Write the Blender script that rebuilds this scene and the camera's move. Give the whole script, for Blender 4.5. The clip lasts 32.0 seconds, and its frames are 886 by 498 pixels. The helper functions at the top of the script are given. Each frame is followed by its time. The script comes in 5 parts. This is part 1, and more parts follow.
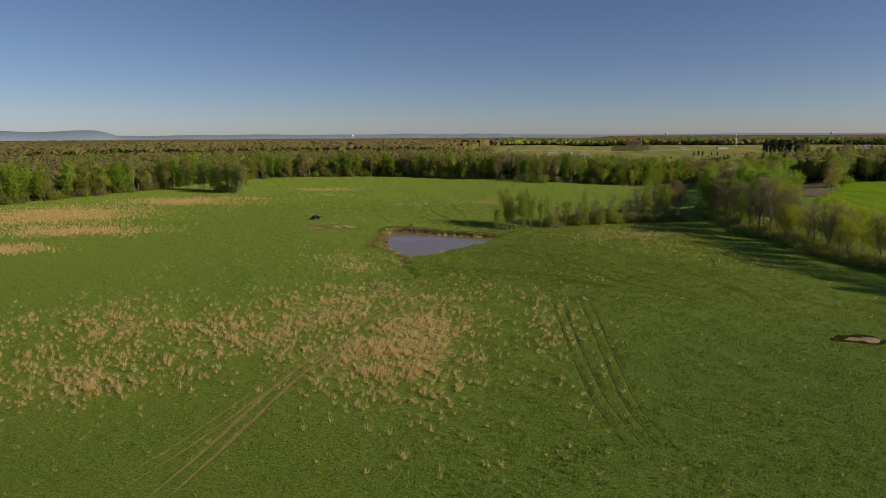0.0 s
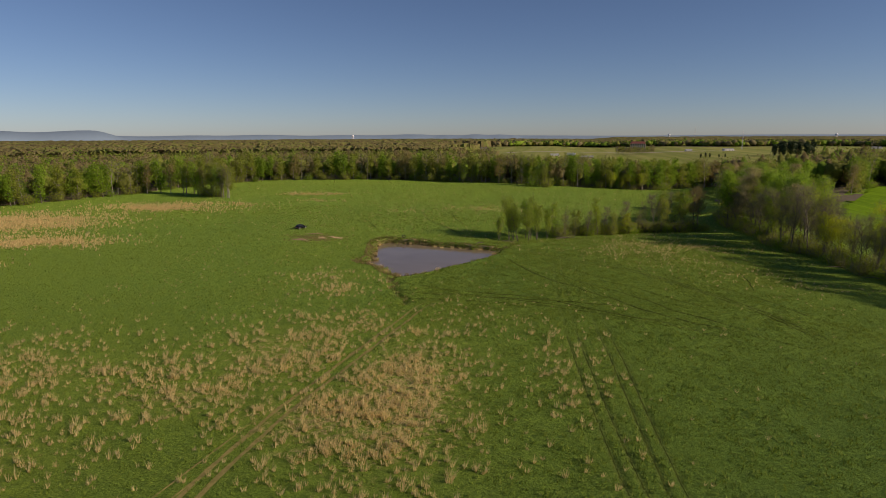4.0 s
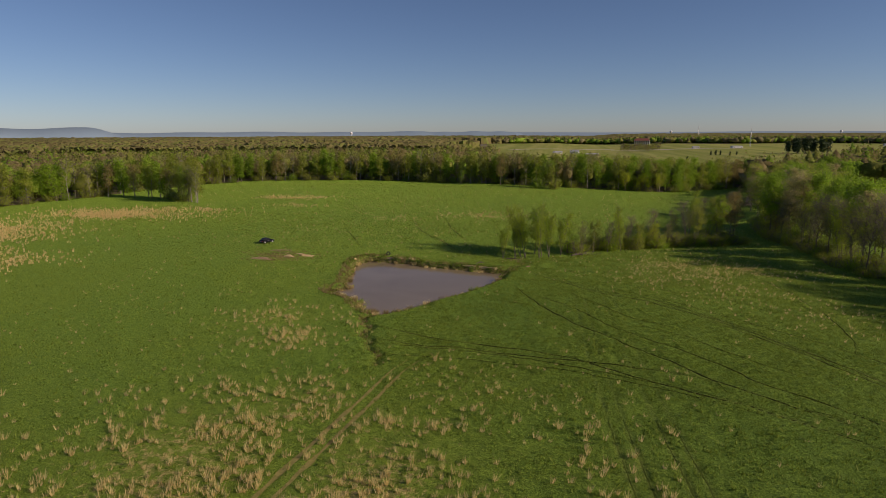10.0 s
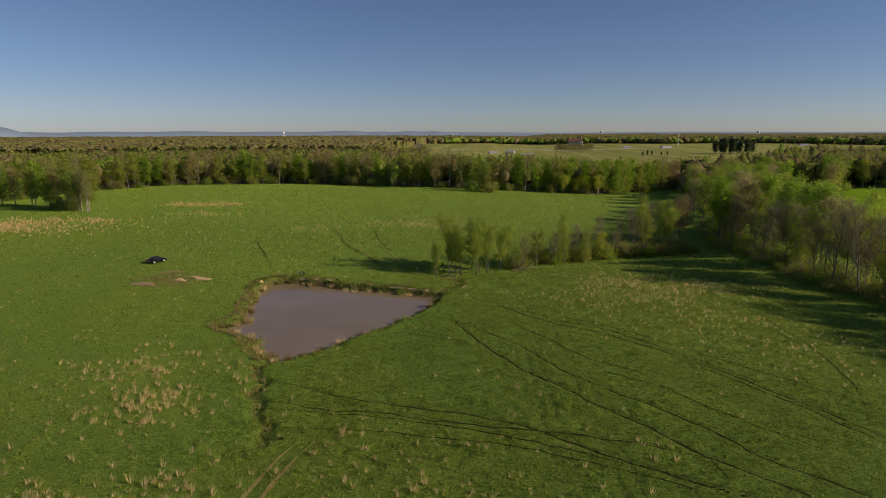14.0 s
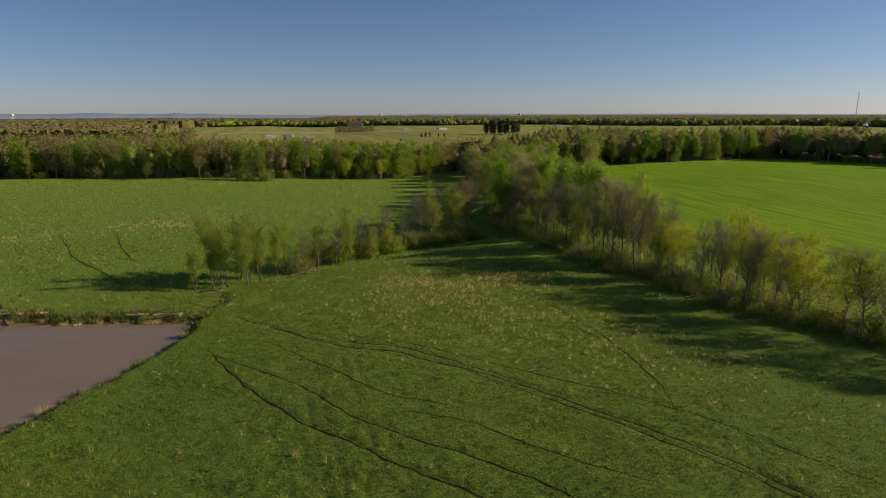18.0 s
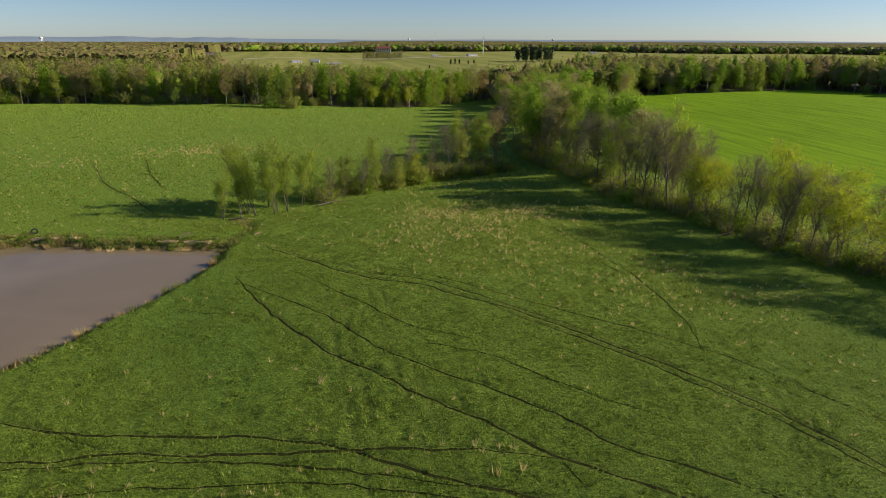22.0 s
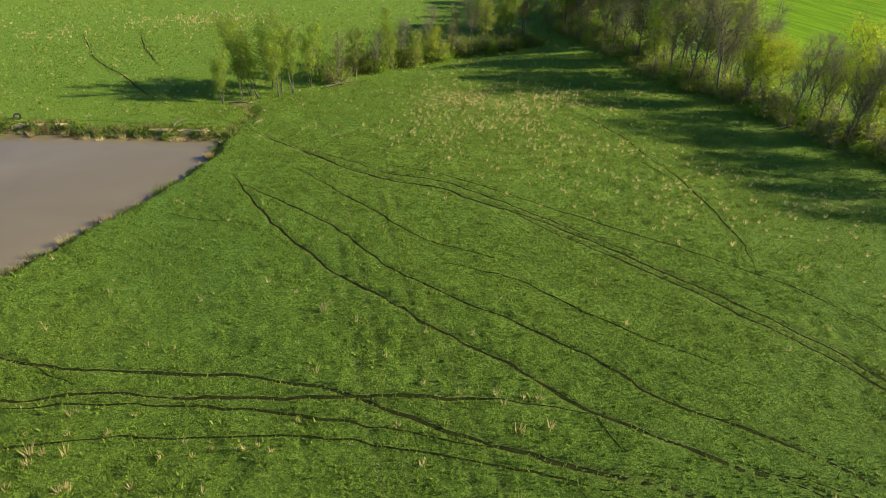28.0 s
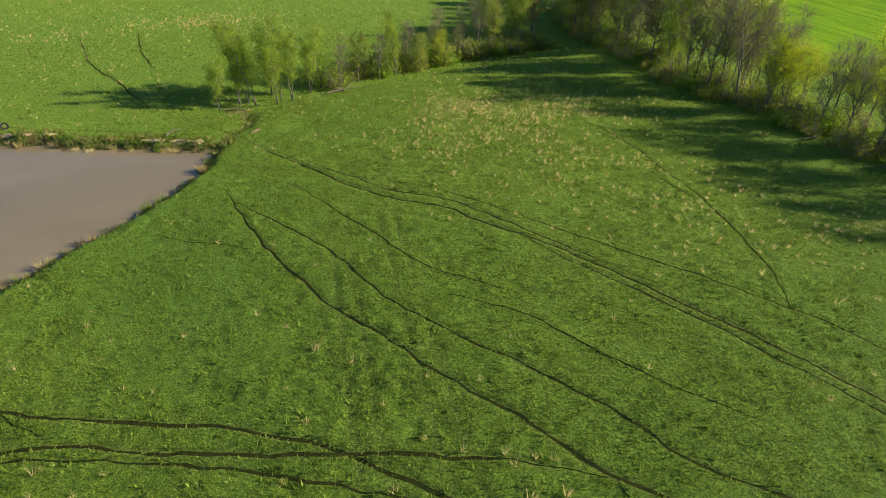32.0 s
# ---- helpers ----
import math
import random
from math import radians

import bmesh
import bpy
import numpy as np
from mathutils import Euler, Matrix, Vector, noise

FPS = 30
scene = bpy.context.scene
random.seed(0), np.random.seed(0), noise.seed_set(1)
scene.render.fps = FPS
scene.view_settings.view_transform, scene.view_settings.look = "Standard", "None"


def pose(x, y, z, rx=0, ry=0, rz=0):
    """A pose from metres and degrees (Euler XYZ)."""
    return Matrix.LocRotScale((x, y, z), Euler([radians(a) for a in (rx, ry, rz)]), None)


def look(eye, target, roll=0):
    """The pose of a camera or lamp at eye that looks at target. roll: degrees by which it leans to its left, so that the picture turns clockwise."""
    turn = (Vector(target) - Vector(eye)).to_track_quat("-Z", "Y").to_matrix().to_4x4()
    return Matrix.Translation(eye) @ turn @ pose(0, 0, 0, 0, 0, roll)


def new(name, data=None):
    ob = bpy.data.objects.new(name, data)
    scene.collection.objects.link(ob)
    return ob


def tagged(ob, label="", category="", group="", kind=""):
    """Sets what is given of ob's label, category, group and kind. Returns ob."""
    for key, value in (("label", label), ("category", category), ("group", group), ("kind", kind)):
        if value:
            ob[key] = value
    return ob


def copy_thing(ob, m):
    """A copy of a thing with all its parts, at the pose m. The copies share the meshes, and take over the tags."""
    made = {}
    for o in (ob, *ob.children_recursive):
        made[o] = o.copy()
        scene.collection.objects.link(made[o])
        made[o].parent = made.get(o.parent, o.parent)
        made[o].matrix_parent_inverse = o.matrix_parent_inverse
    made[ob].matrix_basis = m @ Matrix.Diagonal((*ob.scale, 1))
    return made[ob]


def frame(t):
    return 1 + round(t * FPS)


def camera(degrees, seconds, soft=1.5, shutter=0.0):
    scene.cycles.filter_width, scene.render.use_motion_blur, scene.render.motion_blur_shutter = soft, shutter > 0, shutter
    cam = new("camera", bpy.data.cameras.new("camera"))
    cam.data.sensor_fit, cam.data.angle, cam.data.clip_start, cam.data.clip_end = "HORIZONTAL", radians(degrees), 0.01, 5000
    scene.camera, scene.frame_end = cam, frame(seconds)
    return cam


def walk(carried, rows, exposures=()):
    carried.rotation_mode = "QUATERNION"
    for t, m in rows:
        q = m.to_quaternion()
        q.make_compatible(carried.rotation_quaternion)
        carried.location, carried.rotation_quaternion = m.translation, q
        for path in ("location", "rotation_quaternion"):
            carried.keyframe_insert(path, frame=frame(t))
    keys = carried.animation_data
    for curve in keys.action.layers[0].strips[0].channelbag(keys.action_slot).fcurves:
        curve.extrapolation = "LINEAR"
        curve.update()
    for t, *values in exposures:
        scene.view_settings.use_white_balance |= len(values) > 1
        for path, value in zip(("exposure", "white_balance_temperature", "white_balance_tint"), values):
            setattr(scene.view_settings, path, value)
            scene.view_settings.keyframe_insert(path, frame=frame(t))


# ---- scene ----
cam = camera(72.0, 32.0, soft=0.8)
PATH = [
    (0, (7.591, 0.999, 32.983), (7.22, 2.929, 32.613), -0.3),
    (1, (6.977, 6.035, 32.987), (6.604, 7.965, 32.619), -0.3),
    (2, (6.274, 11.289, 32.873), (5.901, 13.219, 32.507), -0.3),
    (3, (5.751, 16.086, 33.241), (5.376, 18.016, 32.873), -0.2),
    (6, (3.647, 32.416, 32.827), (3.272, 34.346, 32.46), -0.2),
    (7.5, (2.303, 40.431, 32.866), (1.93, 42.361, 32.497), -0.2),
    (9, (1.635, 48.712, 32.72), (1.258, 50.641, 32.349), -0.3),
    (11, (-0.097, 60.24, 33.094), (-0.468, 62.168, 32.712), -0.1),
    (12.5, (-0.184, 67.704, 32.687), (-0.565, 69.631, 32.311), -0.2),
    (13, (-0.17, 70.215, 32.641), (-0.515, 72.149, 32.268), -0.2),
    (13.5, (-0.169, 73.033, 32.818), (-0.433, 74.98, 32.441), -0.2),
    (14, (-0.167, 76.02, 32.787), (-0.339, 77.976, 32.409), -0.1),
    (14.5, (-0.378, 79.091, 32.633), (-0.44, 81.055, 32.258), 0.0),
    (15, (-0.284, 82.236, 32.285), (-0.233, 84.201, 31.913), -0.1),
    (15.5, (0.047, 84.828, 32.088), (0.206, 86.788, 31.719), 0.1),
    (17.5, (2.392, 92.932, 32.686), (2.878, 94.829, 32.279), -0.1),
    (18, (2.815, 93.782, 32.718), (3.32, 95.668, 32.284), -0.1),
    (19, (3.014, 93.79, 32.608), (3.529, 95.661, 32.123), 0.1),
    (20, (2.955, 93.791, 32.604), (3.461, 95.649, 32.066), 0.1),
    (21.5, (3.044, 94.36, 32.706), (3.479, 96.211, 32.084), 0.2),
    (23, (3.306, 96.181, 32.727), (3.667, 98.012, 32.009), 0.3),
    (24.5, (3.77, 98.277, 32.572), (4.102, 100.066, 31.74), 0.3),
    (26, (4.265, 100.517, 32.547), (4.579, 102.253, 31.603), 0.4),
    (28.5, (5.258, 104.749, 32.74), (5.566, 106.434, 31.707), 0.1),
    (30, (5.663, 106.673, 32.747), (5.953, 108.36, 31.713), 0.0),
    (31, (5.86, 108.009, 32.742), (6.152, 109.696, 31.707), 0.1),
    (32, (6.18, 109.066, 32.768), (6.47, 110.754, 31.734), -0.0),
]
EXPOSURES = [(0, -0.12, 6900, 26), (18, -0.06, 6800, 26), (20, 0.14, 6700, 23), (23, 0.57, 6550, 15), (24, 0.80, 6500, 11), (26, 0.96, 6500, 6), (32, 0.97, 6500, 6)]
walk(cam, [(t, look(eye, target, roll)) for t, eye, target, roll in PATH], EXPOSURES)

# ---- light ----
SUN_AZ = math.atan2(1.0, -0.13)          # clockwise from +y, towards +x
SUN_EL = radians(23)
world = bpy.data.worlds.new("world")
scene.world = world
world.use_nodes = True
wn, wl = world.node_tree.nodes, world.node_tree.links
sky = wn.new("ShaderNodeTexSky")
sky.sky_type = "NISHITA"
sky.sun_disc = False
sky.sun_elevation = SUN_EL
sky.sun_rotation = SUN_AZ
sky.altitude = 0
sky.air_density, sky.dust_density, sky.ozone_density = 0.70, 0.22, 6.0
wn["Background"].inputs["Strength"].default_value = 0.089
tone = wn.new("ShaderNodeMix")
tone.data_type, tone.blend_type = "RGBA", "MULTIPLY"
tone.inputs[0].default_value = 1.0
tone.inputs[7].default_value = (1.04, 0.96, 0.84, 1)
wl.new(sky.outputs[0], tone.inputs[6])
wl.new(tone.outputs[2], wn["Background"].inputs["Color"])
sun_data = bpy.data.lights.new("sun", "SUN")
sun_data.energy, sun_data.angle, sun_data.color = 4.5, radians(0.6), (1.0, 0.86, 0.66)
sun = new("sun", sun_data)
to_sun = Vector((math.sin(SUN_AZ) * math.cos(SUN_EL), math.cos(SUN_AZ) * math.cos(SUN_EL), math.sin(SUN_EL)))
sun.matrix_world = look(tuple(to_sun * 400), (0, 0, 0))


# ---- materials ----
def material(name):
    m = bpy.data.materials.new(name)
    m.use_nodes = True
    return m, m.node_tree.nodes, m.node_tree.links, m.node_tree.nodes["Principled BSDF"]


def noise_node(n, l, scale, detail=4.0, rough=0.6, vec=None, distortion=0.0):
    t = n.new("ShaderNodeTexNoise")
    t.inputs["Scale"].default_value = scale
    t.inputs["Detail"].default_value = detail
    t.inputs["Roughness"].default_value = rough
    t.inputs["Distortion"].default_value = distortion
    if vec is not None:
        l.new(vec, t.inputs["Vector"])
    return t


def ramp(n, l, fac, stops):
    r = n.new("ShaderNodeValToRGB")
    e = r.color_ramp.elements
    while len(e) < len(stops):
        e.new(0.5)
    for k, (p, c) in zip(e, stops):
        k.position, k.color = p, (*c, 1)
    l.new(fac, r.inputs["Fac"])
    return r


def mixed(n, l, fac, a, b):
    m = n.new("ShaderNodeMix")
    m.data_type = "RGBA"
    for sock, v in ((m.inputs[0], fac), (m.inputs[6], a), (m.inputs[7], b)):
        if isinstance(v, (int, float)):
            sock.default_value = v
        elif isinstance(v, tuple):
            sock.default_value = (*v, 1)
        else:
            l.new(v, sock)
    return m.outputs[2]


def sums(n, l, op, a, b):
    m = n.new("ShaderNodeMath")
    m.operation = op
    for sock, v in ((m.inputs[0], a), (m.inputs[1], b)):
        if isinstance(v, (int, float)):
            sock.default_value = v
        else:
            l.new(v, sock)
    return m.outputs[0]


def position(n):
    return n.new("ShaderNodeNewGeometry").outputs["Position"]


def bumped(n, l, bsdf, height, strength, distance):
    b = n.new("ShaderNodeBump")
    b.inputs["Strength"].default_value = strength
    b.inputs["Distance"].default_value = distance
    l.new(height, b.inputs["Height"])
    l.new(b.outputs[0], bsdf.inputs["Normal"])


def grass_material():
    m, n, l, b = material("pasture_grass")
    p = position(n)
    fine = noise_node(n, l, 4.2, 8, 0.8, p)
    grain = noise_node(n, l, 11.0, 6, 0.8, p)
    mid = noise_node(n, l, 0.28, 4, 0.6, p, 0.6)
    big = noise_node(n, l, 0.022, 3, 0.55, p, 0.8)
    both = sums(n, l, "ADD", sums(n, l, "MULTIPLY", fine.outputs["Fac"], 0.9), sums(n, l, "MULTIPLY", grain.outputs["Fac"], 0.9))
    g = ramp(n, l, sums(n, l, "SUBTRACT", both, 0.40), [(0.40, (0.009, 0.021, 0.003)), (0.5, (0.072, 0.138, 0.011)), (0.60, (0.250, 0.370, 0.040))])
    g2 = mixed(n, l, ramp(n, l, mid.outputs["Fac"], [(0.42, (0, 0, 0)), (0.66, (0.3, 0.3, 0.3))]).outputs[0], g.outputs[0], (0.150, 0.210, 0.022))
    cool = mixed(n, l, ramp(n, l, big.outputs["Fac"], [(0.42, (0, 0, 0)), (0.62, (0.25, 0.25, 0.25))]).outputs[0], g2, (0.055, 0.160, 0.022))
    dry = n.new("ShaderNodeAttribute")
    dry.attribute_name = "dry"
    speck = noise_node(n, l, 1.1, 5, 0.72, p)
    f = ramp(n, l, sums(n, l, "ADD", speck.outputs["Fac"], sums(n, l, "MULTIPLY", dry.outputs["Fac"], 0.34)), [(0.70, (0, 0, 0)), (0.86, (0.9, 0.9, 0.9))]).outputs[0]
    straw = ramp(n, l, fine.outputs["Fac"], [(0.42, (0.24, 0.165, 0.065)), (0.58, (0.66, 0.49, 0.23))])
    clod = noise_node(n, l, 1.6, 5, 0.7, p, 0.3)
    # darker where the clod noise, which also drives the bump, is low
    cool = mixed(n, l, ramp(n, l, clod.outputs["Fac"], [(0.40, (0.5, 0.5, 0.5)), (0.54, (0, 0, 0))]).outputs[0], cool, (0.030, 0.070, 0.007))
    # shade painted into the turf as a darker, bluer green
    shaded_turf = n.new("ShaderNodeAttribute")
    shaded_turf.attribute_name = "shaded_turf"
    cool = mixed(n, l, sums(n, l, "MULTIPLY", shaded_turf.outputs["Fac"], sums(n, l, "ADD", mid.outputs["Fac"], 0.15)), cool, (0.040, 0.118, 0.018))
    # paler dry turf; on the hump it paints the brightness of the sunward slope
    cool = mixed(n, l, sums(n, l, "MULTIPLY", dry.outputs["Fac"], 0.6), cool, (0.185, 0.245, 0.032))
    col = mixed(n, l, f, cool, straw.outputs[0])
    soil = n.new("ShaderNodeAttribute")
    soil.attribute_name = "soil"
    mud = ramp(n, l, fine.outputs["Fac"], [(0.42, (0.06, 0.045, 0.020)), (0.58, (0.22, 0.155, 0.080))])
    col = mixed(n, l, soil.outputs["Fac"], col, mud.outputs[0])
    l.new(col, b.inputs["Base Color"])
    b.inputs["Roughness"].default_value = 0.85
    b.inputs["Specular IOR Level"].default_value = 0.15
    b.inputs["Sheen Weight"].default_value = 0.40
    b.inputs["Sheen Roughness"].default_value = 0.5
    b.inputs["Sheen Tint"].default_value = (0.50, 0.80, 0.10, 1)
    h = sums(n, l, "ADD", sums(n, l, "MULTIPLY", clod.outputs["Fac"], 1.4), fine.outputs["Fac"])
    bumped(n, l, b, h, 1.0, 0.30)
    return m


def crop_material(name, lo, hi, lines, turn):
    m, n, l, b = material(name)
    p = position(n)
    fine = noise_node(n, l, 1.5, 5, 0.7, p)
    big = noise_node(n, l, 0.02, 3, 0.6, p, 0.5)
    mp = n.new("ShaderNodeMapping")
    mp.inputs["Rotation"].default_value = (0, 0, radians(turn))
    mp.inputs["Scale"].default_value = (1.0, 0.05, 1.0)
    l.new(p, mp.inputs["Vector"])
    streak = noise_node(n, l, lines, 3, 0.6, mp.outputs[0])
    f = sums(n, l, "ADD", sums(n, l, "MULTIPLY", fine.outputs["Fac"], 0.35), sums(n, l, "MULTIPLY", streak.outputs["Fac"], 0.65))
    c = ramp(n, l, f, [(0.42, lo), (0.57, hi)])
    c2 = mixed(n, l, sums(n, l, "MULTIPLY", big.outputs["Fac"], 0.5), c.outputs[0], tuple(v * 1.25 for v in hi))
    l.new(c2, b.inputs["Base Color"])
    b.inputs["Roughness"].default_value = 0.95
    b.inputs["Specular IOR Level"].default_value = 0.04
    bumped(n, l, b, f, 0.6, 0.4)
    return m


def blade_material(name, a, c, translucent=0.35):
    """Leaves and blades: a colour that varies from piece to piece and from thing to thing, lit through."""
    m, n, l, b = material(name)
    geo = n.new("ShaderNodeNewGeometry")
    info = n.new("ShaderNodeObjectInfo")
    f = sums(n, l, "ADD", sums(n, l, "MULTIPLY", geo.outputs["Random Per Island"], 0.65), sums(n, l, "MULTIPLY", info.outputs["Random"], 0.35))
    col = mixed(n, l, f, a, c)
    l.new(col, b.inputs["Base Color"])
    b.inputs["Roughness"].default_value = 0.6
    b.inputs["Specular IOR Level"].default_value = 0.25
    tr = n.new("ShaderNodeBsdfTranslucent")
    l.new(col, tr.inputs["Color"])
    mx = n.new("ShaderNodeMixShader")
    mx.inputs[0].default_value = translucent
    l.new(b.outputs[0], mx.inputs[1])
    l.new(tr.outputs[0], mx.inputs[2])
    l.new(mx.outputs[0], n["Material Output"].inputs["Surface"])
    return m


def rough_material(name, lo, hi, scale=2.0, rough=0.8, bump=0.3, dist=0.05, metal=0.0, gloss=0.5):
    m, n, l, b = material(name)
    tc = n.new("ShaderNodeTexCoord").outputs["Object"]
    a = noise_node(n, l, scale, 5, 0.65, tc)
    c = noise_node(n, l, scale * 7, 3, 0.6, tc)
    f = sums(n, l, "ADD", sums(n, l, "MULTIPLY", a.outputs["Fac"], 0.6), sums(n, l, "MULTIPLY", c.outputs["Fac"], 0.4))
    l.new(ramp(n, l, f, [(0.35, lo), (0.65, hi)]).outputs[0], b.inputs["Base Color"])
    b.inputs["Roughness"].default_value = rough
    b.inputs["Metallic"].default_value = metal
    b.inputs["Specular IOR Level"].default_value = gloss
    bumped(n, l, b, f, bump, dist)
    return m


def water_material():
    m, n, l, b = material("muddy_water")
    p = position(n)
    a = noise_node(n, l, 0.06, 3, 0.5, p, 0.5)
    l.new(ramp(n, l, a.outputs["Fac"], [(0.3, (0.208, 0.164, 0.100)), (0.7, (0.258, 0.208, 0.132))]).outputs[0], b.inputs["Base Color"])
    b.inputs["Roughness"].default_value = 0.08
    b.inputs["IOR"].default_value = 1.33
    w = noise_node(n, l, 2.4, 3, 0.5, p)
    bumped(n, l, b, w.outputs["Fac"], 0.06, 0.02)
    return m


GRASS = grass_material()
CROP = crop_material("young_wheat", (0.090, 0.200, 0.006), (0.195, 0.350, 0.012), 0.7, 62)
HAYFIELD = crop_material("far_hayfield", (0.17, 0.225, 0.040), (0.31, 0.32, 0.095), 0.06, 20)
WATER = water_material()
BARK = rough_material("grey_bark", (0.080, 0.068, 0.052), (0.240, 0.210, 0.165), 3.0, 0.9, 0.5, 0.03, gloss=0.15)
PALE_BARK = rough_material("pale_bark", (0.17, 0.15, 0.12), (0.42, 0.38, 0.32), 2.0, 0.85, 0.4, 0.03)
LEAF_GREEN = blade_material("fresh_green_leaves", (0.150, 0.275, 0.018), (0.370, 0.540, 0.048), 0.6)
LEAF_OLIVE = blade_material("olive_leaves", (0.215, 0.270, 0.030), (0.435, 0.500, 0.074), 0.6)
LEAF_YELLOW = blade_material("yellow_green_leaves", (0.300, 0.380, 0.014), (0.560, 0.630, 0.040), 0.6)
LEAF_LIME = blade_material("light_green_leaves", (0.225, 0.325, 0.024), (0.470, 0.590, 0.062), 0.6)
LEAF_BROWN = blade_material("budding_brown_leaves", (0.230, 0.190, 0.055), (0.440, 0.370, 0.120), 0.5)
TWIG = blade_material("bare_twigs", (0.130, 0.112, 0.080), (0.280, 0.245, 0.180), 0.3)
LEAF_DARK = blade_material("dark_pine_needles", (0.025, 0.048, 0.016), (0.055, 0.090, 0.028), 0.15)
STRAW = blade_material("dry_straw", (0.60, 0.46, 0.18), (0.93, 0.80, 0.40), 0.5)
BLADE = blade_material("grass_blades", (0.045, 0.092, 0.008), (0.400, 0.520, 0.060), 0.35)
SEDGE = blade_material("bank_sedge", (0.165, 0.125, 0.045), (0.400, 0.320, 0.140), 0.3)
# near-black: grass shade on the paths put into the soil colour; also burnt soil
SHADE_AND_BURNT_SOIL = rough_material("path_shade_and_burnt_soil", (0.012, 0.020, 0.004), (0.040, 0.046, 0.012), 1.5, 1.0, 0.5, 0.05, gloss=0.05)
SAND = rough_material("yellow_sand", (0.46, 0.33, 0.16), (0.72, 0.54, 0.30), 1.2, 0.95, 0.5, 0.06)
CLAY = rough_material("brown_clay", (0.22, 0.14, 0.08), (0.46, 0.31, 0.20), 1.2, 0.95, 0.5, 0.06)
# blue-grey base colour paints the air's haze over the wooded ridge
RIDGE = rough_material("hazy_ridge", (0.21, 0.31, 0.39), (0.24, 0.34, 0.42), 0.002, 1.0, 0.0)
PRESSED = rough_material("pressed_grass", (0.040, 0.070, 0.008), (0.110, 0.150, 0.022), 2.0, 0.9, 0.4, 0.04, gloss=0.1)
LEAF_CREAM = blade_material("pale_catkin_leaves", (0.330, 0.300, 0.110), (0.560, 0.490, 0.210), 0.5)
def canopy_material(name, lo, hi):
    """Far foliage: mottled at leaf-clump size, each tree of its own shade."""
    m, n, l, bs = material(name)
    p = position(n)
    a = noise_node(n, l, 0.9, 5, 0.75, p)
    geo = n.new("ShaderNodeNewGeometry")
    f = sums(n, l, "ADD", sums(n, l, "MULTIPLY", geo.outputs["Random Per Island"], 0.5), sums(n, l, "MULTIPLY", ramp(n, l, a.outputs["Fac"], [(0.38, (0, 0, 0)), (0.62, (1, 1, 1))]).outputs[0], 0.5))
    col = mixed(n, l, f, lo, hi)
    l.new(col, bs.inputs["Base Color"])
    bs.inputs["Roughness"].default_value = 0.8
    bs.inputs["Specular IOR Level"].default_value = 0.15
    bumped(n, l, bs, a.outputs["Fac"], 0.8, 0.8)
    tr = n.new("ShaderNodeBsdfTranslucent")
    l.new(col, tr.inputs["Color"])
    mx = n.new("ShaderNodeMixShader")
    mx.inputs[0].default_value = 0.4
    l.new(bs.outputs[0], mx.inputs[1])
    l.new(tr.outputs[0], mx.inputs[2])
    l.new(mx.outputs[0], n["Material Output"].inputs["Surface"])
    return m


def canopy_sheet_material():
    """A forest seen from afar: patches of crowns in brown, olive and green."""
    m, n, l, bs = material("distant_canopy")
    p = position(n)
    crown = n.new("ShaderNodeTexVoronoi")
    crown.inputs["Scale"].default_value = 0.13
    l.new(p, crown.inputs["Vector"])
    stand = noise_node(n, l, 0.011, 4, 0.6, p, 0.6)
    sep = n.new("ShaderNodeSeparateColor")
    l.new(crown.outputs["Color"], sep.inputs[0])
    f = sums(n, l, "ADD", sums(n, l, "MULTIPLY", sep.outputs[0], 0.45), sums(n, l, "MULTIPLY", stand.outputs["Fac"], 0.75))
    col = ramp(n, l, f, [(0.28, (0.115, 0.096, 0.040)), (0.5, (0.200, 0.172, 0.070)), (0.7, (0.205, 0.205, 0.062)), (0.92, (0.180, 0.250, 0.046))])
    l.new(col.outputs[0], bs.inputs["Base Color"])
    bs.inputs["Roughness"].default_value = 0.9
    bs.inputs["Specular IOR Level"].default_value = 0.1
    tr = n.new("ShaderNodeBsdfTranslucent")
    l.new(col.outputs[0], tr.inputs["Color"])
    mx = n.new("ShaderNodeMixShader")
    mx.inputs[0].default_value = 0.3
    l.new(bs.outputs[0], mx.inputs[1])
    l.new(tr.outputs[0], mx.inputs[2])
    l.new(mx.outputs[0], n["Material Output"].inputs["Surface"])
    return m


CANOPY_GREEN = canopy_material("green_canopy", (0.115, 0.225, 0.020), (0.310, 0.470, 0.050))
CANOPY_OLIVE = canopy_material("olive_canopy", (0.150, 0.185, 0.030), (0.340, 0.370, 0.080))
CANOPY_BROWN = canopy_material("budding_brown_canopy", (0.165, 0.140, 0.055), (0.370, 0.310, 0.140))
# grey-brown crowns with distance haze put into the base colour
CANOPY_FAR = canopy_material("far_haze_grey_canopy", (0.180, 0.165, 0.075), (0.300, 0.275, 0.130))
CANOPY_SHEET = canopy_sheet_material()
FOREST_FLOOR = rough_material("leaf_litter", (0.09, 0.075, 0.035), (0.20, 0.165, 0.085), 0.4, 0.95, 0.3, 0.1)
FLAT_TRACK = rough_material("flattened_grass", (0.160, 0.165, 0.040), (0.370, 0.305, 0.105), 2.2, 0.95, 0.5, 0.05, gloss=0.1)


